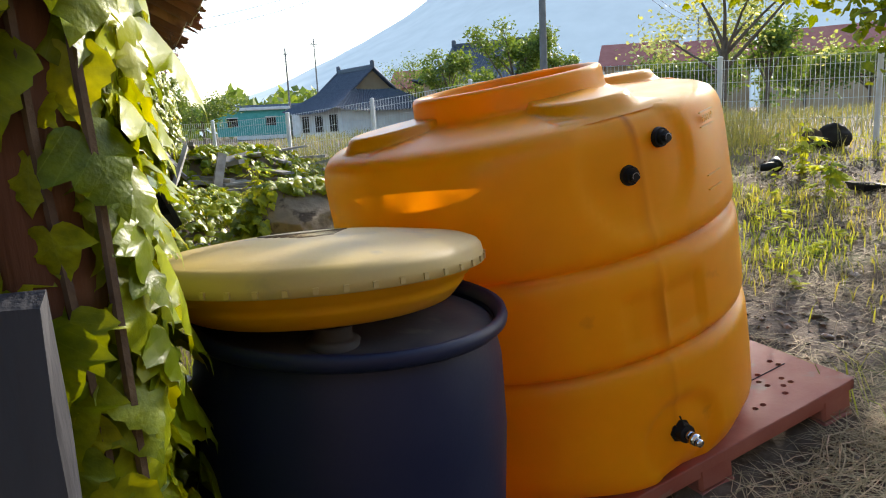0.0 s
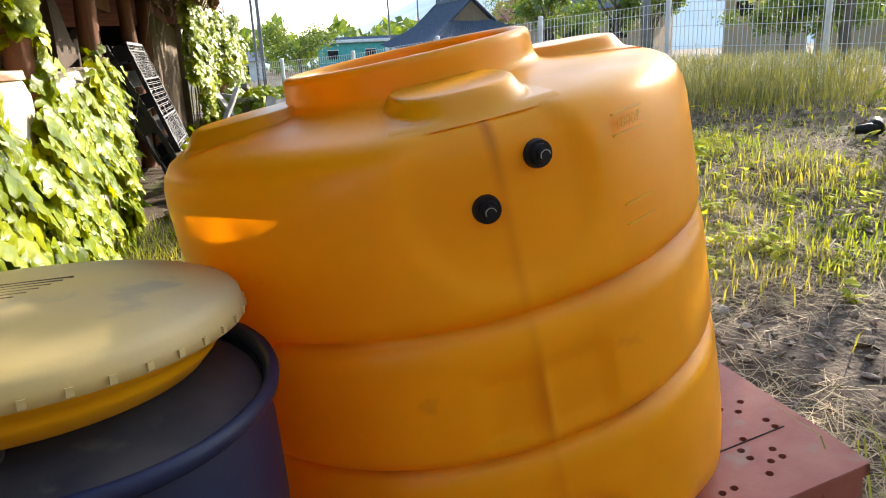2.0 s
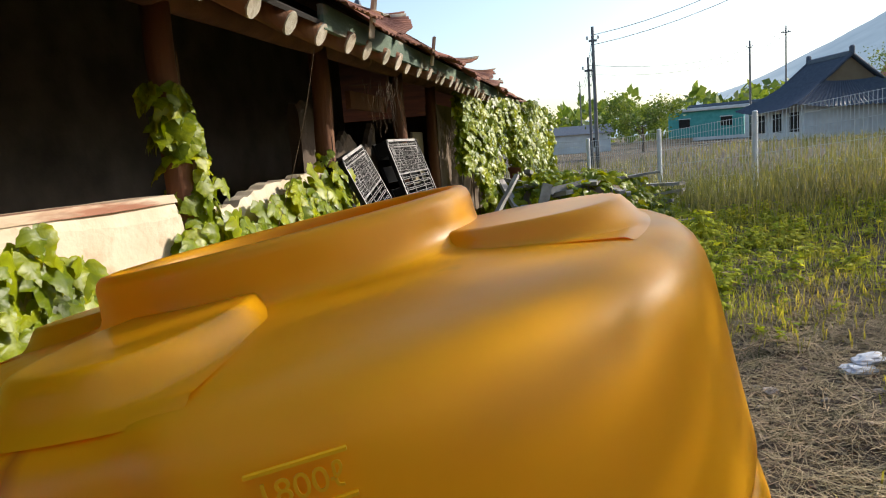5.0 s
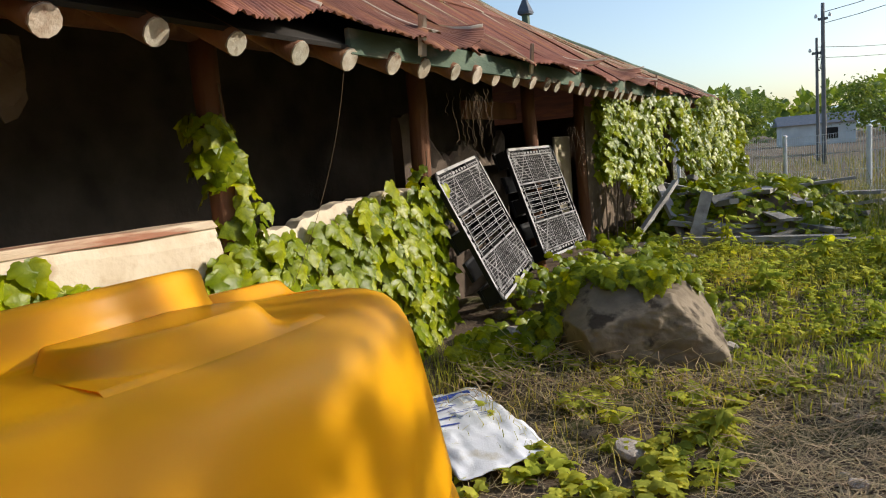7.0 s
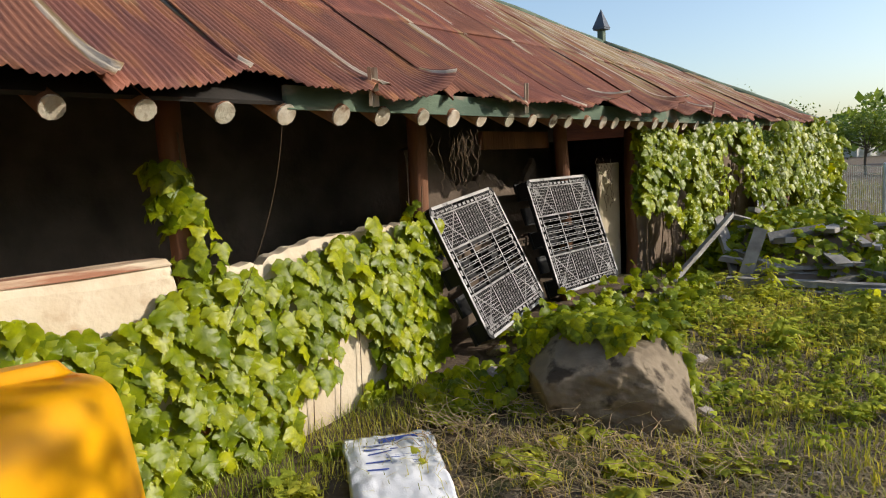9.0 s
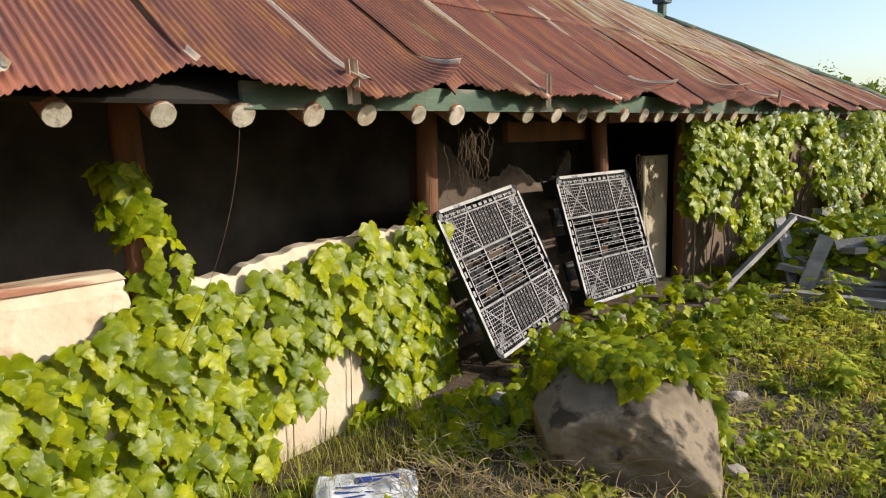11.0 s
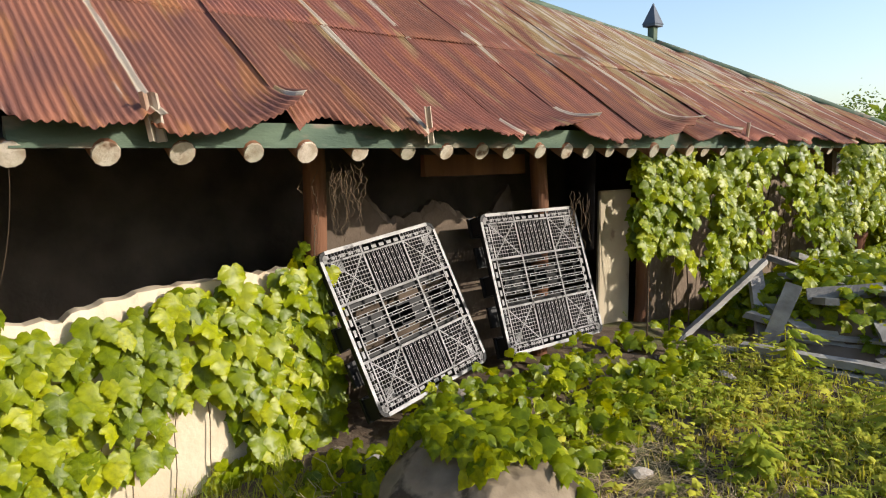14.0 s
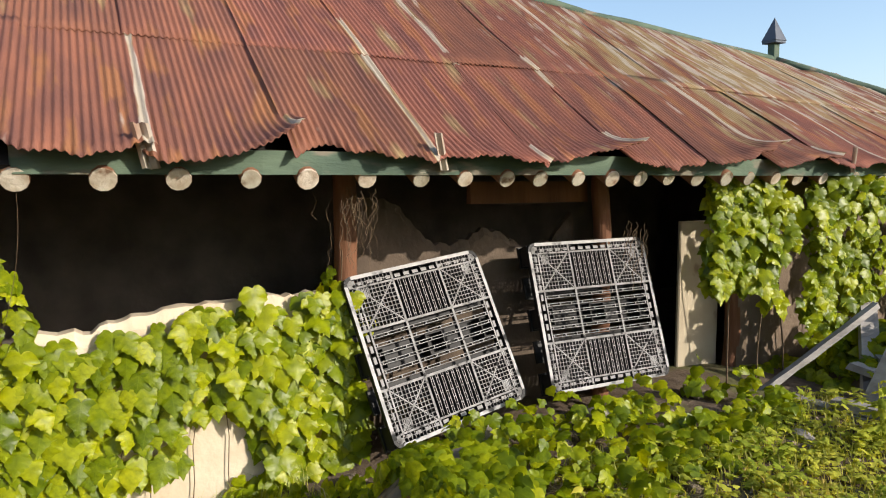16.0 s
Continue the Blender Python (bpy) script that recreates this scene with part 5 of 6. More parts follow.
def build_weeds():
    def sunny(x, y, rnd):
        if x < -0.5 or not off_tank(x, y):
            return False
        d = 0.35 + 0.9 * noise.noise((x * 0.8, y * 0.8, 2)) + 0.5 * smoothstep(0.8, 3.0, y) + 0.5 * smoothstep(4.5, 6.5, x) - 0.3 * smoothstep(0.5, -1.5, y) * smoothstep(3.4, 2.0, x) + 0.15 * smoothstep(2.5, 4, x)
        return rnd.random() < d
    blades("grass", "short yellow green grass growing in patches", 26000, yard, "grass", (0.04, 0.14), (0.005, 0.011), 1, 0.7, sunny)
    def tall(rnd):
        t = rnd.random()
        return 2.3 + (t * 8) * 0.62 - 0.7 + rnd.gauss(0, 0.5), 7.5 - t * 8 * 0.78 - 0.6 + rnd.gauss(0, 0.5)
    blades("tall_grass", "tall dry grass and weeds along the fence", 5200, tall, "meadow", (0.15, 0.75), (0.005, 0.011), 2, 0.8)
    def far(rnd):
        a, r = rnd.uniform(-0.2, 1.5), rnd.uniform(9, 28)
        return -0.5 + r * math.sin(a), -4 + r * math.cos(a)
    blades("meadow_grass", "pale meadow grass beyond the fence", 9000, far, "meadow", (0.15, 0.45), (0.012, 0.03), 7, 0.9, lambda x, y, r: (x - 2.3) * 0.78 + (y - 7.5) * 0.62 > 0.4)
    def base(rnd):
        if rnd.random() < 0.82:
            return rnd.uniform(-0.62, 0.1), rnd.uniform(-2.2, 0.4)
        return rnd.uniform(0.2, 1.6), rnd.uniform(-0.9, 0.3)
    blades("wall_grass", "long thin dry grass at the foot of the wall", 2400, base, "grass", (0.06, 0.2), (0.003, 0.006), 3, 1.0, lambda x, y, r: off_tank(x, y))
    def soil(rnd):
        t = rnd.random()
        if rnd.random() < 0.1:
            return rnd.uniform(0.2, 2.4), rnd.uniform(-4.7, -3.72)
        if t < 0.35:
            return rnd.uniform(0.3, 3.6), rnd.uniform(-2.2, 2.2)
        if t < 0.8:
            return rnd.uniform(1.7, 5.2), rnd.uniform(-4.4, 0.6)
        return rnd.uniform(1.6, 8), rnd.uniform(-4.6, 4)
    blades("dry_straw", "pale dry straw and stalks scattered on soil", 42000, soil, "straw", (0.06, 0.3), (0.0025, 0.006), 4, 0.2, lambda x, y, r: off_tank(x, y) and r.random() < 0.65 + noise.noise((x, y, 6)) - 0.4 * (x < 1.5 and -1.6 < y < 0.2), flat=0.03)
    def corner(rnd):
        return rnd.gauss(2.05, 0.12), rnd.gauss(-3.75, 0.12)
    blades("pallet_grass", "long green grass blades beside the pallet", 34, corner, "grass", (0.14, 0.34), (0.006, 0.011), 23, 1.1)
    # leafy weeds
    rnd = random.Random(12)
    poses = []
    for _ in range(2600):
        x, y = yard(rnd) if rnd.random() < 0.45 else (rnd.uniform(0.2, 3.2), rnd.uniform(1.0, 4.3))
        if not sunny(x, y, rnd) or x < 0.25:
            continue
        z, n = ground_z(x, y), rnd.randint(5, 9)
        h = rnd.uniform(0.04, 0.16)
        for k in range(n):
            a = rnd.uniform(0, 6.28)
            poses.append(leaf_pose((x + 0.015 * math.cos(a), y + 0.015 * math.sin(a), z + h * k / n), (0, 0, 1), (math.cos(a), math.sin(a), 0.35), rnd.uniform(0.03, 0.075), rnd, 0.4) @ Matrix.Diagonal((0.6, 1, 1, 1)))
    for _ in range(300):
        x, y = rnd.uniform(-0.3, 1.9), rnd.uniform(-1.3, 0.35)
        if math.hypot(x - 0.28, y + 0.62) < 0.5 or noise.noise((x * 2.5, y * 2.5, 3)) < 0.08 or not off_tank(x, y):
            continue
        for k in range(8):
            a = rnd.uniform(0, 6.28)
            poses.append(leaf_pose((x + 0.04 * math.cos(a), y + 0.04 * math.sin(a), ground_z(x, y) + 0.015 + 0.06 * rnd.random()), (0, 0, 1), (math.cos(a), math.sin(a), 0.3), rnd.uniform(0.04, 0.09), rnd, 0.4))
    w = joined_leaves("leafy_weeds", poses, None, mat="weed", rnd=rnd)
    tagged(w, "low yellow green leafy weeds in the yard", "weeds", kind="stuff")
    # a few taller single plants
    for x, y, h in ((5.2, -0.9, 0.5), (1.55, -0.35, 0.16), (1.9, 3.2, 0.3), (2.3, 2.9, 0.35), (1.0, 3.75, 0.4), (1.5, 2.2, 0.25), (4.6, -1.6, 0.3), (3.6, -0.4, 0.25)):
        poses = []
        z = ground_z(x, y)
        for k in range(46):
            a, f = rnd.uniform(0, 6.28), rnd.random()
            rr = 0.16 * h / 0.4 * rnd.random()
            poses.append(leaf_pose((x + rr * math.cos(a), y + rr * math.sin(a), z + h * f), (0.3 * math.cos(a), 0.3 * math.sin(a), 1), (math.cos(a), math.sin(a), 0.5), rnd.uniform(0.07, 0.13), rnd, 0.4) @ Matrix.Diagonal((0.45, 1, 1, 1)))
        p = tagged(empty("weed_plant"), "upright green weed plant on dry soil", "plant", "tall weeds")
        joined_leaves("leaves", poses, p, mat="weed", rnd=rnd)
        bm = bmesh.new()
        for k in range(4):
            a = k * 1.6
            log((x, y, z - 0.02), (x + 0.1 * h * math.cos(a), y + 0.1 * h * math.sin(a), z + h), 0.006, 0.003, 5, 3, 0.01, k, bm)
        part("stem", bm, "weed", p)
    # roots and twigs over the soil by the boulder
    bm = bmesh.new()
    for k in range(420):
        x, y = rnd.uniform(0.1, 1.9), rnd.uniform(-0.4, 0.42)
        a, L = rnd.uniform(0, 6.28), rnd.uniform(0.15, 0.5)
        z = ground_z(x, y) + rnd.uniform(0.01, 0.1)
        log((x, y, z), (x + L * math.cos(a), y + 0.5 * L * math.sin(a), z + rnd.uniform(-0.06, 0.14)), 0.0028, 0.0016, 4, 4, 0.03, k, bm, False)
    tagged(link("dead_twigs", bm, "straw"), "tangle of dead pale vine twigs by the boulder", "twigs", kind="stuff")


def build_litter():
    rnd = random.Random(55)
    vs, fs = [], []
    for _ in range(24000):
        x, y = (rnd.uniform(1.6, 6.5), rnd.uniform(-4.6, 1.2)) if rnd.random() < 0.6 else (rnd.uniform(-0.4, 5.5), rnd.uniform(-2.3, 4.2))
        if not off_tank(x, y) or noise.noise((x * 0.9, y * 0.9, 12)) + 0.5 < rnd.random():
            continue
        s = 0.006 + 0.028 * rnd.random() ** 3
        m = Euler((rnd.gauss(0, 0.35), rnd.gauss(0, 0.35), rnd.uniform(0, 6.3))).to_matrix()
        k = len(vs)
        c = Vector((x, y, ground_z(x, y) + 0.2 * s))
        for q in ((-1, -0.5, 0), (0.2, -0.7, 0), (1, 0.1, 0), (-0.1, 0.7, 0), (0, 0, 0.45), (0, 0, -0.4)):
            vs.append((c + m @ (Vector(q) * s * rnd.uniform(0.7, 1.2)))[:])
        for i in range(4):
            j = (i + 1) % 4
            fs += [(k + i, k + j, k + 4), (k + j, k + i, k + 5)]
    tagged(pydata("soil_litter", vs, fs, "chips"), "small chips, bark and clods littering dry soil", "litter", kind="stuff")


M["weed"] = material("weed_leaf", (0.29, 0.35, 0.035), (0.42, 0.42, 0.06), 2, 0.8, bump=0, vary=0.35, trans=0.35, island=True, spec=0.1)
build_weeds()
build_litter()


# ---- fence ----
def build_fence():
    C, D = Vector((2.33, 7.5)), Vector((0.62, -0.785)).normalized()
    fence = tagged(empty("wire_fence"), "white painted wire mesh fence with steel posts", "fence", kind="")
    posts = [C + D * 1.85 * k for k in range(-7, 7)]
    tops = []
    for p in posts:
        g = ground_z(p.x, p.y)
        part("post", log((p.x, p.y, g - 0.1), (p.x, p.y, g + 1.13), 0.035, 0.035, 12, 1), "fence", fence)
        bm = bmesh.new()
        bmesh.ops.create_uvsphere(bm, u_segments=12, v_segments=6, radius=0.041, matrix=Matrix.Translation((p.x, p.y, g + 1.13)) @ Matrix.Diagonal((1, 1, 0.6, 1)))
        part("post_cap", bm, "fence", fence, smooth=True)
        tops.append(g)
    for (p, q), (g, h) in zip(zip(posts, posts[1:]), zip(tops, tops[1:])):
        bm = bmesh.new()
        n = 34
        for k in range(1, n):
            f = k / n
            x, y, z = p.x + (q.x - p.x) * f, p.y + (q.y - p.y) * f, g + (h - g) * f
            log((x, y, z + 0.03), (x, y, z + 1.1), 0.0038, 0.0038, 4, 1, bm=bm, cap=False)
        for v in (0.06, 0.3, 0.55, 0.8, 0.98, 1.09):
            log((p.x, p.y, g + v), (q.x, q.y, h + v), 0.0038, 0.0038, 4, 1, bm=bm, cap=False)
        part("mesh_panel", bm, "fence", fence, "thin white welded wires")


build_fence()


# ---- trees, far houses, poles and hills ----
def far_tree(at, height, spread, seed, leaves=2600, label="leafy green tree behind the fence", size=0.16, mat="tree", bare=0.35):
    rnd = random.Random(seed)
    t = tagged(empty("tree", Matrix.Translation(at)), label, "tree")
    bm = bmesh.new()
    log((0, 0, -0.3), (0, 0, height * 0.45), height * 0.025, height * 0.016, 8, 4, 0.02, seed, bm)
    centres = []
    for k in range(9):
        a = k * 2.4 + rnd.random()
        h0 = height * rnd.uniform(0.25, 0.5)
        tip = Vector((math.cos(a) * spread * rnd.uniform(0.4, 0.9), math.sin(a) * spread * rnd.uniform(0.4, 0.9), height * rnd.uniform(0.5, 0.95)))
        log((0, 0, h0), tip, height * 0.011, height * 0.003, 6, 4, 0.03, seed + k, bm)
        centres += [tip, tip * 0.75 + Vector((0, 0, height * 0.1)), Vector((rnd.gauss(0, spread * 0.4), rnd.gauss(0, spread * 0.4), height * rnd.uniform(bare, 0.85)))]
    part("trunk", bm, "bark", t, "grey brown trunk and limbs")
    poses = []
    for _ in range(leaves):
        c = rnd.choice(centres)
        d = Vector((rnd.gauss(0, 1), rnd.gauss(0, 1), rnd.gauss(0, 0.8))) * spread * 0.125
        poses.append(leaf_pose(c + d, (rnd.gauss(0, 1), rnd.gauss(0, 1), 1), (rnd.gauss(0, 1), rnd.gauss(0, 1), -0.3), size * rnd.uniform(0.6, 1.2), rnd, 0.8))
    v = [np.array([(0, 0, 0), (0.32, 0.4, 0.05), (0, 1, 0), (-0.32, 0.4, 0.05)])]
    joined_leaves("crown", poses, t, mat=mat, kinds=v, kfaces=[[(0, 1, 2, 3)]], rnd=rnd)
    return t


def polar(az, d):
    """A point at a compass angle (degrees right of the house's long axis) and distance from the yard."""
    return -0.6 + d * math.sin(radians(az)), -5.25 + d * math.cos(radians(az))


def tile_roof(parent, w, l, z0, z1, over, ridge, fm=0.5):
    """A hipped roof with upright gables above the hips and rows of round tiles."""
    verts, faces = [], []
    x, y = w / 2 + over, l / 2 + over
    r = ridge / 2

    def height(f, u):
        return z0 + (z1 - z0) * (f - 0.32 * f * (1 - f)) + 0.3 * abs(2 * u - 1) ** 3 * (1 - f)
    for s in (-1, 1):
        for kind in ("side", "end"):
            half = x if kind == "side" else y
            n, nv, k = int(half * 2 / 0.25) * 2, 12, len(verts)
            for j in range(nv + 1):
                f = j / nv * (1.0 if kind == "side" else fm)
                across = x - (x - r) * min(1, f / fm) if kind == "side" else y * (1 - f)
                out = y * (1 - f) if kind == "side" else x - (x - r) * min(1, f / fm)
                for i in range(n + 1):
                    u = i / n
                    p = ((2 * u - 1) * across, s * out) if kind == "side" else (s * out, (2 * u - 1) * across)
                    verts.append((p[0], p[1], height(f, u) + 0.07 * (i % 2)))
            m = n + 1
            faces += [(k + j * m + i, k + j * m + i + 1, k + (j + 1) * m + i + 1, k + (j + 1) * m + i) for j in range(nv) for i in range(m - 1)]
    o = pydata("roof", verts, faces, "tile", parent, "dark grey blue tiled roof")
    zm, g = height(fm, 0.5), y * (1 - fm)
    for s in (-1, 1):
        bm = bmesh.new()
        tri = [bm.verts.new((s * (r - 0.1), q, z)) for q, z in ((-g, zm - 0.1), (g, zm - 0.1), (0, z1 - 0.1))]
        bmesh.ops.solidify(bm, geom=[bm.faces.new(tri)], thickness=0.1)
        part("gable", bm, "ochre", parent, "ochre plastered gable")
        part("ridge_end", box((0.3, 0.25, 0.55), (s * (r + 0.05), 0, z1 + 0.22), 0.08), "tile", o)
        for q in (-1, 1):
            part("verge", log((s * (r + 0.08), q * (g + 0.15), zm - 0.05), (s * (r + 0.08), 0, z1 + 0.05), 0.1, 0.1, 8, 5, 0.01), "tile", o)
    part("ridge", box((ridge + 0.3, 0.25, 0.3), (0, 0, z1 + 0.08), 0.05), "tile", o)


def window(parent, x, y, z, w, h, along="x"):
    f = part("window", box((w, 0.08, h) if along == "x" else (0.08, w, h), (x, y, z), 0.01), "dark", parent, "dark window opening")
    part("frame", box((w + 0.12, 0.1, 0.07) if along == "x" else (0.1, w + 0.12, 0.07), (x, y, z + h / 2), 0.01), "white", f)


def build_far():
    # hanok with a tiled hip roof
    x, y = polar(18.6, 48)
    h = tagged(empty("tiled_house", pose(x, y, 0.2, 0, 0, -78)), "old house with dark curved tile roof", "house")
    part("wall", box((6.0, 6.0, 2.4), (0, 0, 1.1), 0.02), "white", h)
    tile_roof(h, 6.0, 6.2, 1.9, 4.7, 0.8, 4.4, 0.58)
    for k in (-2, 0, 2):
        window(h, k, -3.0, 1.3, 1.0, 1.1)
    x, y = polar(29.8, 47)
    h = tagged(empty("tiled_house", pose(x, y, 0.9, 0, 0, -50)), "house with high dark blue tiled roof", "house")
    part("wall", box((7.5, 6.0, 3.6), (0, 0, 1.3), 0.02), "ochre", h)
    tile_roof(h, 7, 6.0, 2.7, 5.2, 0.8, 5.4)
    for k in (-2.3, 0, 2.3):
        window(h, k, -3.0, 1.7, 1.1, 1.2)
    # teal shed with a pale roof
    x, y = polar(10.2, 60)
    h = tagged(empty("shed", pose(x, y, 0.9, 0, 0, -12)), "teal sheet metal shed with pale flat roof", "shed")
    part("wall", box((5.4, 4, 2.0), (0, 0, 1.0), 0.02), "teal", h)
    part("roof", box((6.2, 4.8, 0.25), (0, 0, 2.1), 0.04), "white", h, "pale roof slab")
    for k in (-1.5, 1.5):
        window(h, k, -2.0, 1.1, 0.8, 0.7)
    x, y = polar(13, 78)
    h = tagged(empty("shed", pose(x, y, 0.4, 0, 0, -12)), "long low grey roofed building", "shed")
    part("wall", box((11, 5, 3.0), (0, 0, 1.5), 0.02), "white", h)
    part("roof", box((12, 6, 0.7), (0, 0, 3.2), 0.2), "tile", h)
    # white cottage left of the pole
    x, y = polar(0.6, 58)
    h = tagged(empty("cottage", pose(x, y, 0.0, 0, 0, 10)), "small white cottage with grey purple roof", "house")
    part("wall", box((4.6, 3.4, 1.9), (0, 0, 0.95), 0.02), "white", h)
    bm = bmesh.new()
    v = [bm.verts.new(p) for p in ((-2.6, -2, 1.8), (2.6, -2, 1.8), (2.6, 2, 1.8), (-2.6, 2, 1.8), (-2.6, 0, 2.5), (2.6, 0, 2.5))]
    for f in ((0, 1, 5, 4), (2, 3, 4, 5), (0, 4, 3), (1, 2, 5), (0, 3, 2, 1)):
        bm.faces.new([v[i] for i in f])
    part("roof", bm, "tile", h)
    window(h, 0.8, -1.7, 1.1, 0.8, 0.8)
    x, y = polar(-9, 95)
    h = tagged(empty("cottage", pose(x, y, 0.3, 0, 0, -25)), "low grey roofed farm building", "house")
    part("wall", box((9, 4, 2.2), (0, 0, 1.1), 0.02), "white", h)
    part("roof", box((10, 5, 0.5), (0, 0, 2.5), 0.15), "tile", h)
    window(h, 2, -2.0, 1.2, 1.2, 0.8)
    # red roofed row on the rise
    for az, d, L, rz in ((23.8, 62, 4, -30), (41.3, 50, 4.6, -38), (47.0, 52, 4, -48), (54.4, 50, 7.5, -52)):
        x, y = polar(az, d)
        h = tagged(empty("red_roofed_house", pose(x, y, 2.2, 0, 0, rz)), "long house with dull red sheet roof", "house", "red roofed houses")
        part("wall", box((L, 4.5, 4.6), (0, 0, -0.1), 0.02), "ochre", h)
        bm = bmesh.new()
        v = [bm.verts.new(p) for p in ((-L / 2 - 0.5, -2.9, 2.0), (L / 2 + 0.5, -2.9, 2.0), (L / 2 + 0.5, 2.9, 2.0), (-L / 2 - 0.5, 2.9, 2.0), (-L / 2 - 0.2, 0, 3.6), (L / 2 + 0.2, 0, 3.6))]
        for f in ((0, 1, 5, 4), (2, 3, 4, 5), (0, 4, 3), (1, 2, 5), (0, 3, 2, 1)):
            bm.faces.new([v[i] for i in f])
        part("roof", bm, "redroof", h, "dull red sheet roof")
        for k in (-L / 4, L / 4):
            window(h, k, -2.25, 1.2, 1.0, 0.9)
    # poles and cables
    tips = []
    for az, d, hgt, r in ((4.1, 27.9, 5.2, 0.085), (3.6, 28.5, 4.2, 0.065), (13.2, 60, 7.5, 0.1), (15.5, 62, 8.5, 0.08), (33.9, 24, 8.5, 0.14), (45.6, 60, 8, 0.09), (0.5, 75, 7, 0.09)):
        x, y = polar(az, d)
        z = ground_z(x, y)
        p = tagged(empty("utility_pole", pose(x, y, z)), "tall grey concrete utility pole with cables", "utility pole", "utility poles")
        part("pole", log((0, 0, -0.3), (0, 0, hgt), r, r * 0.65, 12, 4), "concrete", p, smooth=True)
        part("crossarm", box((0.7 if hgt > 8 else 0.3, 0.08, 0.08), (0, 0, hgt - 0.5), 0.01), "concrete", p)
        for s in (-0.2, 0.2):
            part("insulator", lathe([(0.0, 0), (0.04, 0), (0.05, 0.05), (0.03, 0.12), (0, 0.13)], 8), "white", p).location = (s, 0, hgt - 0.45)
        tips.append(Vector((x, y, z + hgt - 0.3)))
    for k, (a, b) in enumerate(((0, 4), (0, 1), (0, 6), (4, 5), (1, 3))):
        bm = bmesh.new()
        for dz in (0, 0.35):
            prev = None
            for i in range(13):
                f = i / 12
                q = tips[a] + (tips[b] - tips[a]) * f - Vector((0, 0, 0.9 * 4 * f * (1 - f) + dz))
                if prev:
                    log(prev, q, 0.012, 0.012, 4, 1, bm=bm, cap=False)
                prev = q
        tagged(link("overhead_cable", bm, "black"), "thin dark overhead cable between poles", "cable", "overhead cables")
    # trees
    for az, d, h, s, seed, lab in ((6.4, 40, 3.2, 2.4, 1, ""), (26.2, 33, 3.8, 1.5, 2, ""), (31.5, 30, 4.5, 1.9, 3, ""), (34.0, 30, 4.2, 1.6, 4, ""), (-3.5, 38, 3.0, 2.4, 5, ""), (-8, 38, 3.3, 2.8, 6, ""), (-13, 38, 4.0, 3.0, 7, ""), (27.6, 38, 3.4, 1.7, 21, ""), (23.5, 48, 5.0, 3.2, 8, ""), (43.2, 33, 3.0, 1.8, 14, ""), (46.5, 32, 2.8, 1.8, 15, ""), (53, 33, 2.9, 2.0, 16, ""), (57, 34, 3.0, 2.0, 17, "")):
        x, y = polar(az, d)
        far_tree((x, y, ground_z(x, y)), h, s, seed, 4600, size=0.15)
    x, y = polar(47.5, 17)
    far_tree((x, y, ground_z(x, y)), 4.2, 2.4, 9, 3000, "spreading fruit tree with pale young leaves", 0.12, "pale")
    x, y = polar(50.5, 22)
    far_tree((x, y, ground_z(x, y)), 3.2, 1.1, 10, 2600, "dark green clipped conifer behind fence", 0.15, bare=0.1)
    rnd = random.Random(77)
    poses = []
    for _ in range(9000):
        az = rnd.uniform(-75, 16)
        d = rnd.uniform(85, 140)
        x, y = polar(az, d)
        hgt = (3.2 + 3.5 * noise.noise((az * 0.25, 3, 0)) + 2.0 * noise.noise((az * 1.1, 5, 0))) * (d / 110)
        poses.append(leaf_pose((x, y, 0.2 + max(1.5, hgt + 2.5) * rnd.random() ** 0.7), (rnd.gauss(0, 1), rnd.gauss(0, 1), 1), (0, 0, 1), rnd.uniform(0.8, 1.7), rnd, 0.9))
    v = [np.array([(0, 0, 0), (0.4, 0.4, 0.05), (0, 1, 0), (-0.4, 0.4, 0.05)])]
    w = joined_leaves("far_woods", poses, None, mat="tree", kinds=v, kfaces=[[(0, 1, 2, 3)]], rnd=rnd)
    tagged(w, "distant hazy tree line on the plain", "woods", kind="stuff")
    # mountain
    verts, faces = [], []
    n, m = 220, 14
    for j in range(m + 1):
        f = j / m
        for i in range(n + 1):
            az = -100 + 260 * i / n
            e = 1.8 + 1.0 * noise.noise((az * 0.06, 1, 0))
            e += 12.5 * smoothstep(5, 36, az) * smoothstep(95, 55, az) - 1.5 * smoothstep(36, 46, az) + 0.25 * noise.noise((az * 0.5, 2, 0)) * smoothstep(10, 20, az)
            d = 520 + 420 * f
            x, y = polar(az, d)
            verts.append((x, y, -3 + math.tan(radians(max(0.4, e))) * 900 * f ** 0.8 + 6 * noise.noise((x * 0.01, y * 0.01, 0)) * f))
    k = n + 1
    faces = [(j * k + i, j * k + i + 1, (j + 1) * k + i + 1, (j + 1) * k + i) for j in range(m) for i in range(n)]
    tagged(pydata("backdrop", verts, faces, "hill", smooth=True), "wooded mountain in the distance, haze painted as pale glow", "mountain", kind="structure")


M["pale"] = material("pale_tree_leaf", (0.3, 0.34, 0.14), (0.42, 0.42, 0.24), 1.5, 0.55, bump=0, vary=0.3, trans=0.35, island=True)
build_far()


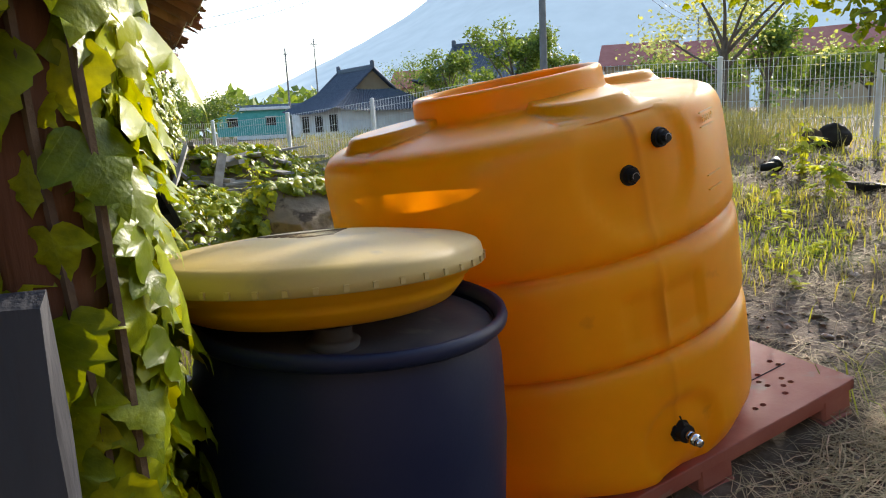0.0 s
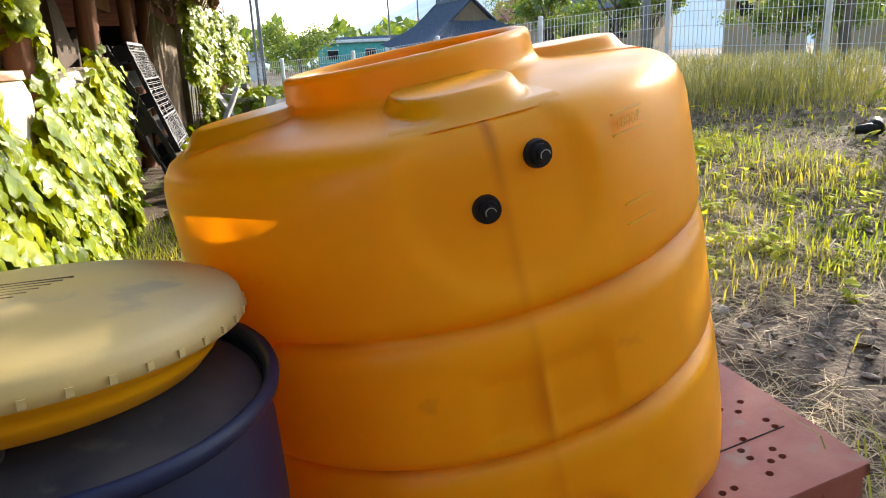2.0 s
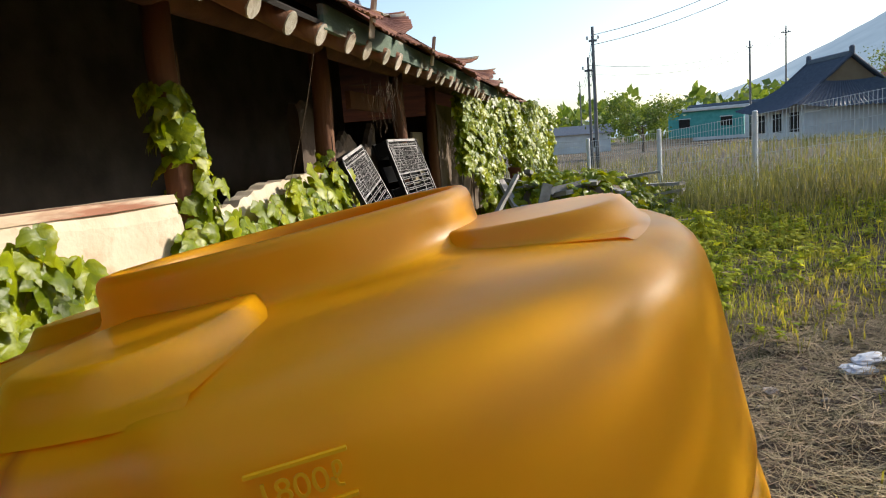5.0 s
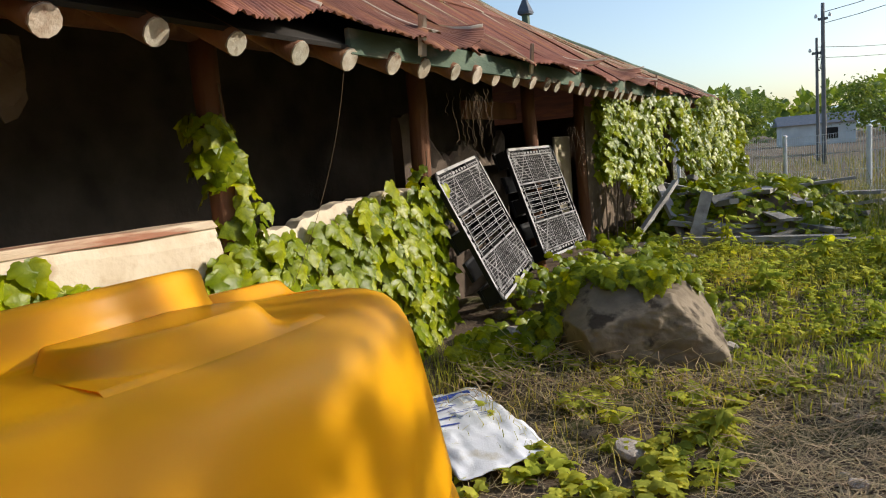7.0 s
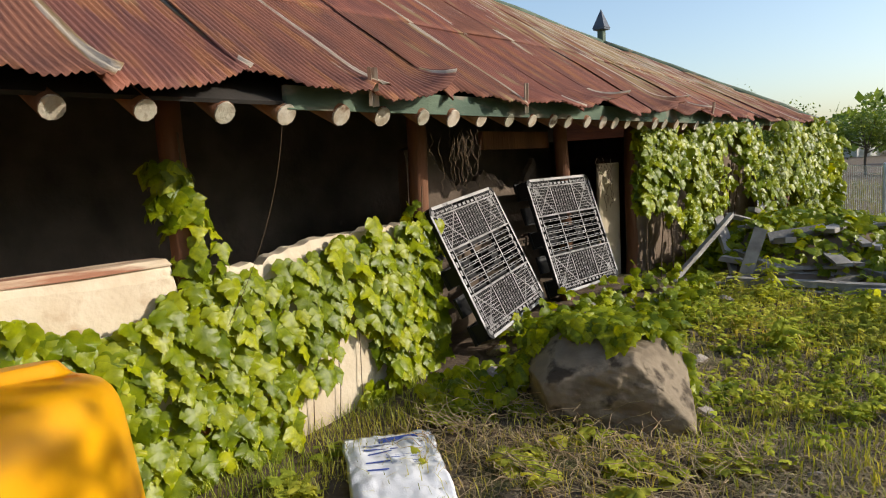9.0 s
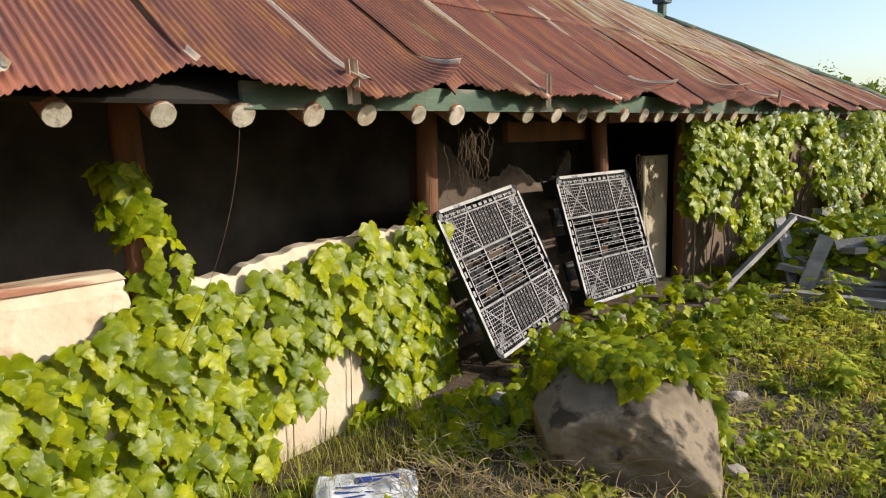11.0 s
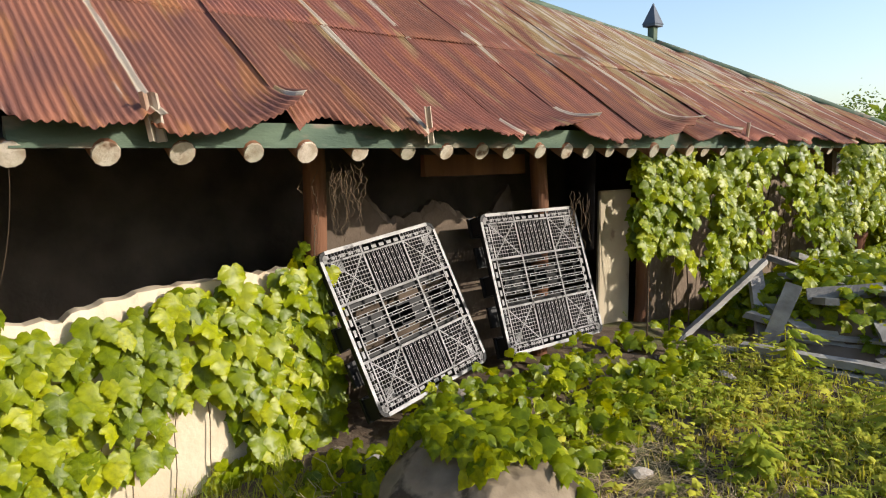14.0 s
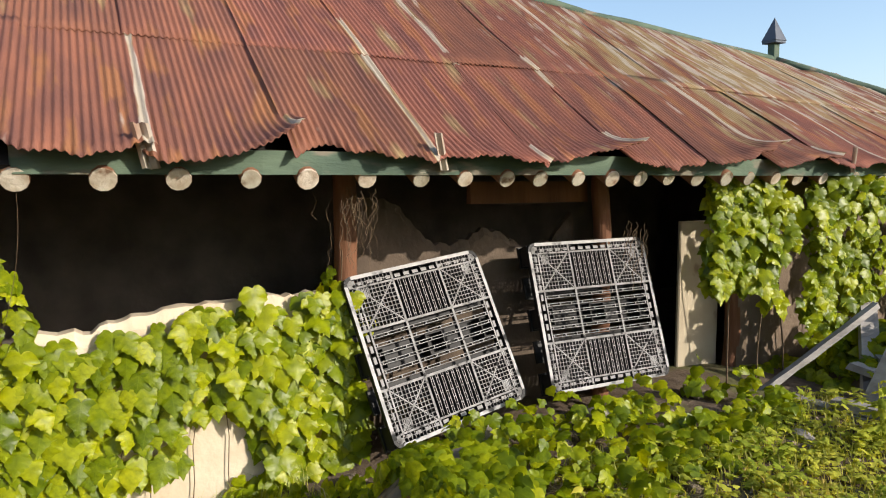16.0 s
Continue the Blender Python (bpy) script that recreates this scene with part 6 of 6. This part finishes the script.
# ---- things by the fence and near tree ----
def build_bits():
    x, y = polar(54.2, 9.2)
    g = ground_z(x, y)
    b = tagged(empty("round_basket", pose(x, y, g + 0.17, 66, 0, -50) @ Matrix.Scale(0.66, 4)), "round dark basket frame lying in the grass", "basket")
    part("hoop", lathe([(0.31, -0.006), (0.316, 0), (0.31, 0.006), (0.304, 0), (0.31, -0.006)], 40), "black", b, smooth=True)
    bm = lump((0.3, 0.22, 0.24), 91, 0.3, 4)
    bmesh.ops.translate(bm, verts=bm.verts, vec=(0.2, -0.06, -0.1))
    part("bowl", bm, "dark", b, "dark woven basket body", True)
    bm = lump((0.17, 0.2, 0.16), 92, 0.35, 3)
    bmesh.ops.translate(bm, verts=bm.verts, vec=(-0.14, -0.1, 0.0))
    part("filling", bm, "mudwall", b, "brown dry filling", True)
    x, y = polar(57.5, 6.6)
    c = tagged(empty("plastic_crate", pose(x, y, ground_z(x, y) + 0.01, 4, 3, 20) @ Matrix.Scale(0.6, 4)), "black plastic tray lying on soil", "crate")
    part("tray", lathe([(0, 0.01), (0.24, 0.01), (0.28, 0.08), (0.31, 0.09), (0.31, 0.075), (0.29, 0.06), (0.25, -0.01), (0, -0.01)], 4), "black", c)
    x, y = polar(51.5, 7.4)
    c = tagged(empty("boot", pose(x, y, ground_z(x, y) + 0.03, 0, 0, 40)), "old black rubber boot lying on soil", "boot")
    part("shaft", log((0, 0, 0.04), (0.22, 0.02, 0.06), 0.055, 0.06, 10, 3, 0.02), "black", c, smooth=True)
    part("foot", log((0, 0, 0.03), (-0.03, 0.15, 0.03), 0.05, 0.035, 10, 3, 0.02), "black", c, smooth=True)
    # weathered board by the corner post, its colour darkened for shade
    tagged(link("wooden_board", board((-0.9, -4.36, -0.4), (-0.9, -4.34, 1.0), 0.42, 0.035, rough=0.004, up=(0.3, 1, 0)), "boardgrey"), "weathered grey board, darkened for shade, beside the corner post", "board")
    # hanging roots, wires and straw under the eaves
    rnd = random.Random(3)
    for k, (y, top, n) in enumerate(((0.62, 2.0, 26), (2.7, 1.75, 12), (3.6, 1.95, 5))):
        bm = bmesh.new()
        for q in range(n):
            p = Vector((-0.06 - 0.2 * rnd.random(), y + rnd.gauss(0, 0.06), top - 0.1 * rnd.random()))
            for s in range(rnd.randint(5, 20)):
                q2 = p + Vector((rnd.gauss(0, 0.008), rnd.gauss(0.0, 0.011), -rnd.uniform(0.01, 0.035)))
                log(p, q2, 0.0018, 0.0014, 4, 1, bm=bm, cap=False)
                p = q2
        tagged(link("hanging_root_tangle", bm, "stem"), "tangled dry roots hanging from the eave", "roots", "dry roots under the eaves", "stuff")
    bm = bmesh.new()
    p = Vector((-0.02, -0.99, 2.0))
    for s in range(12):
        q = p + Vector((-0.02, -0.004 * s, -0.085))
        log(p, q, 0.0013, 0.0013, 4, 1, bm=bm, cap=False)
        p = q
    tagged(link("loose_wire", bm, "stem"), "thin loose wire hanging from a rafter", "wire")
    # loose strips of sheet hanging over the fascia
    for k, (y, tilt, w) in enumerate(((-0.5, 20, 0.075), (0.98, 28, 0.06), (4.7, 24, 0.07))):
        bm = bmesh.new()
        rows = [[bm.verts.new((0.1 + 0.05 * (1 - j / 5) + 0.012 * math.sin(i * 1.6 + k), y + w * (i / 6 - 0.5) + 0.14 * (j / 5) * math.sin(radians(tilt)), 2.29 - 0.2 * j / 5 + 0.012 * noise.noise((i * 0.8, j, k)))) for i in range(7)] for j in range(6)]
        for a, b in zip(rows, rows[1:]):
            for i in range(6):
                bm.faces.new((a[i], a[i + 1], b[i + 1], b[i]))
        o = link("loose_roof_strip", bm, "strip")
        o.modifiers.new("t", "SOLIDIFY").thickness = 0.003
        tagged(o, "pale rusted strip of roof sheet hanging loose", "roof strip", "loose strips of roof sheet")
    # potted plant beyond the heap
    p = tagged(empty("plant_pot", pose(-0.05, 7.95, ground_z(-0.05, 7.95))), "brown round clay pot with a low green plant", "plant pot")
    part("pot", lathe([(0, 0.3), (0.12, 0.3), (0.15, 0.62), (0.165, 0.64), (0.17, 0.7), (0.15, 0.7), (0.14, 0.66), (0, 0.65)], 28), "claypot", p, smooth=True)
    part("stand", lathe([(0, 0), (0.14, 0), (0.14, 0.3), (0, 0.3)], 20), "mud", p, "earth coloured pot base")
    joined_leaves("foliage", [leaf_pose((rnd.gauss(0, 0.08), rnd.gauss(0, 0.08), 0.68 + 0.16 * rnd.random()), (rnd.gauss(0, 1), rnd.gauss(0, 1), 1), (rnd.gauss(0, 1), rnd.gauss(0, 1), 0.4), rnd.uniform(0.04, 0.08), rnd, 0.6) for _ in range(70)], p, rnd=rnd)
    # torn plaster sheet hanging in the opening
    bm = bmesh.new()
    n = 16
    rows = [[bm.verts.new((-0.95 + 0.03 * noise.noise((i * 0.5, j * 0.5, 1)), -2.9 + 0.9 * i / n, 2.2 - (0.3 + 0.16 * noise.noise((i * 0.45, 0, 4))) * j / 6)) for i in range(n + 1)] for j in range(7)]
    for a, b in zip(rows, rows[1:]):
        for i in range(n):
            bm.faces.new((a[i], a[i + 1], b[i + 1], b[i]))
    o = link("torn_ceiling_lining", bm, "mud")
    o.modifiers.new("t", "SOLIDIFY").thickness = 0.006
    tagged(o, "torn grey lining hanging below dark ceiling", "lining")
    for k, (x, y) in enumerate(((2.55, -0.6), (2.63, -0.5))):
        bm = lump((0.1, 0.06, 0.025), 70 + k, 0.5, 3)
        o = link("plastic_scrap", bm, "sack")
        o.matrix_world = pose(x, y, ground_z(x, y) + 0.02, 0, 0, 30 * k)
        tagged(o, "crumpled white plastic scrap on dry soil", "plastic scrap", "white scraps")
    # near tree on the right that shades the tank
    t = tagged(empty("tree", pose(6.8, -1.9, ground_z(6.8, -1.9))), "small tree with drooping leafy branches", "tree")
    bm = bmesh.new()
    log((0, 0, -0.2), (-0.1, 0.1, 1.6), 0.07, 0.05, 10, 5, 0.02, 1, bm)
    poses, rnd = [], random.Random(9)
    for k in range(24):
        a = rnd.uniform(0, 6.28)
        s = Vector((-0.1, 0.1, 1.5)) + Vector((0, 0, rnd.uniform(-0.2, 0.1)))
        e = s + Vector((math.cos(a) * rnd.uniform(0.8, 2.3), math.sin(a) * rnd.uniform(0.8, 2.6), rnd.uniform(0.6, 2.2)))
        log(s, e, 0.022, 0.006, 6, 4, 0.02, k, bm)
        for q in range(58):
            f = rnd.uniform(0.35, 1.1)
            p = s + (e - s) * f + Vector((rnd.gauss(0, 0.17), rnd.gauss(0, 0.17), rnd.gauss(-0.05, 0.15)))
            poses.append(leaf_pose(p, (rnd.gauss(0, 1), rnd.gauss(0, 1), 1), (rnd.gauss(0, 0.6), rnd.gauss(0, 0.6), -0.7), rnd.uniform(0.06, 0.11), rnd, 0.6) @ Matrix.Diagonal((0.7, 1, 1, 1)))
    for k, e in enumerate(((-1.75, 0.2, 0.95), (-1.6, 0.35, 1.25), (-1.95, 0.3, 1.3), (-1.5, 0.0, 1.1), (-2.05, 0.45, 1.5))):
        s, e = Vector((-0.1, 0.1, 1.55)), Vector(e)
        log(s, e, 0.014, 0.004, 6, 4, 0.02, 60 + k, bm)
        for q in range(26):
            f = rnd.uniform(0.4, 1.1)
            p = s + (e - s) * f + Vector((rnd.gauss(0, 0.09), rnd.gauss(0, 0.09), rnd.gauss(-0.03, 0.08)))
            poses.append(leaf_pose(p, (rnd.gauss(0, 1), rnd.gauss(0, 1), 1), (rnd.gauss(0, 0.6), rnd.gauss(0, 0.6), -0.7), rnd.uniform(0.07, 0.12), rnd, 0.6) @ Matrix.Diagonal((0.65, 1, 1, 1)))
    # Extra crown branches, kept out of view, added to shade the tank.
    for k in range(20):
        s, e = Vector((-0.1, 0.1, 1.55)), Vector((rnd.uniform(-1.6, 0.6), rnd.uniform(0.9, 3.4), rnd.uniform(2.1, 3.6)))
        log(s, e, 0.02, 0.005, 6, 4, 0.02, 80 + k, bm)
        for q in range(62):
            f = rnd.uniform(0.6, 1.1)
            p = s + (e - s) * f + Vector((rnd.gauss(0, 0.22), rnd.gauss(0, 0.22), rnd.gauss(0, 0.2)))
            poses.append(leaf_pose(p, (rnd.gauss(0, 1), rnd.gauss(0, 1), 1), (rnd.gauss(0, 0.6), rnd.gauss(0, 0.6), -0.7), rnd.uniform(0.09, 0.15), rnd, 0.6) @ Matrix.Diagonal((0.7, 1, 1, 1)))
    part("trunk", bm, "bark", t, "grey trunk and thin branches")
    joined_leaves("crown", poses, t, mat="leafs", rnd=rnd)


M["strip"] = material("pale_rusted_strip", (0.4, 0.36, 0.29), (0.24, 0.13, 0.08), 7, 0.8, bump=0.4, bump_scale=40, stretch=(1, 1, 0.3))
M["claypot"] = material("brown_clay", (0.22, 0.09, 0.06), (0.3, 0.13, 0.09), 6, 0.7, bump=0.2)
M["boardgrey"] = material("shade_dark_board", (0.035, 0.035, 0.04), (0.07, 0.07, 0.075), 4, 0.9, bump=0.7, bump_scale=40, stretch=(1, 1, 0.15))
build_bits()
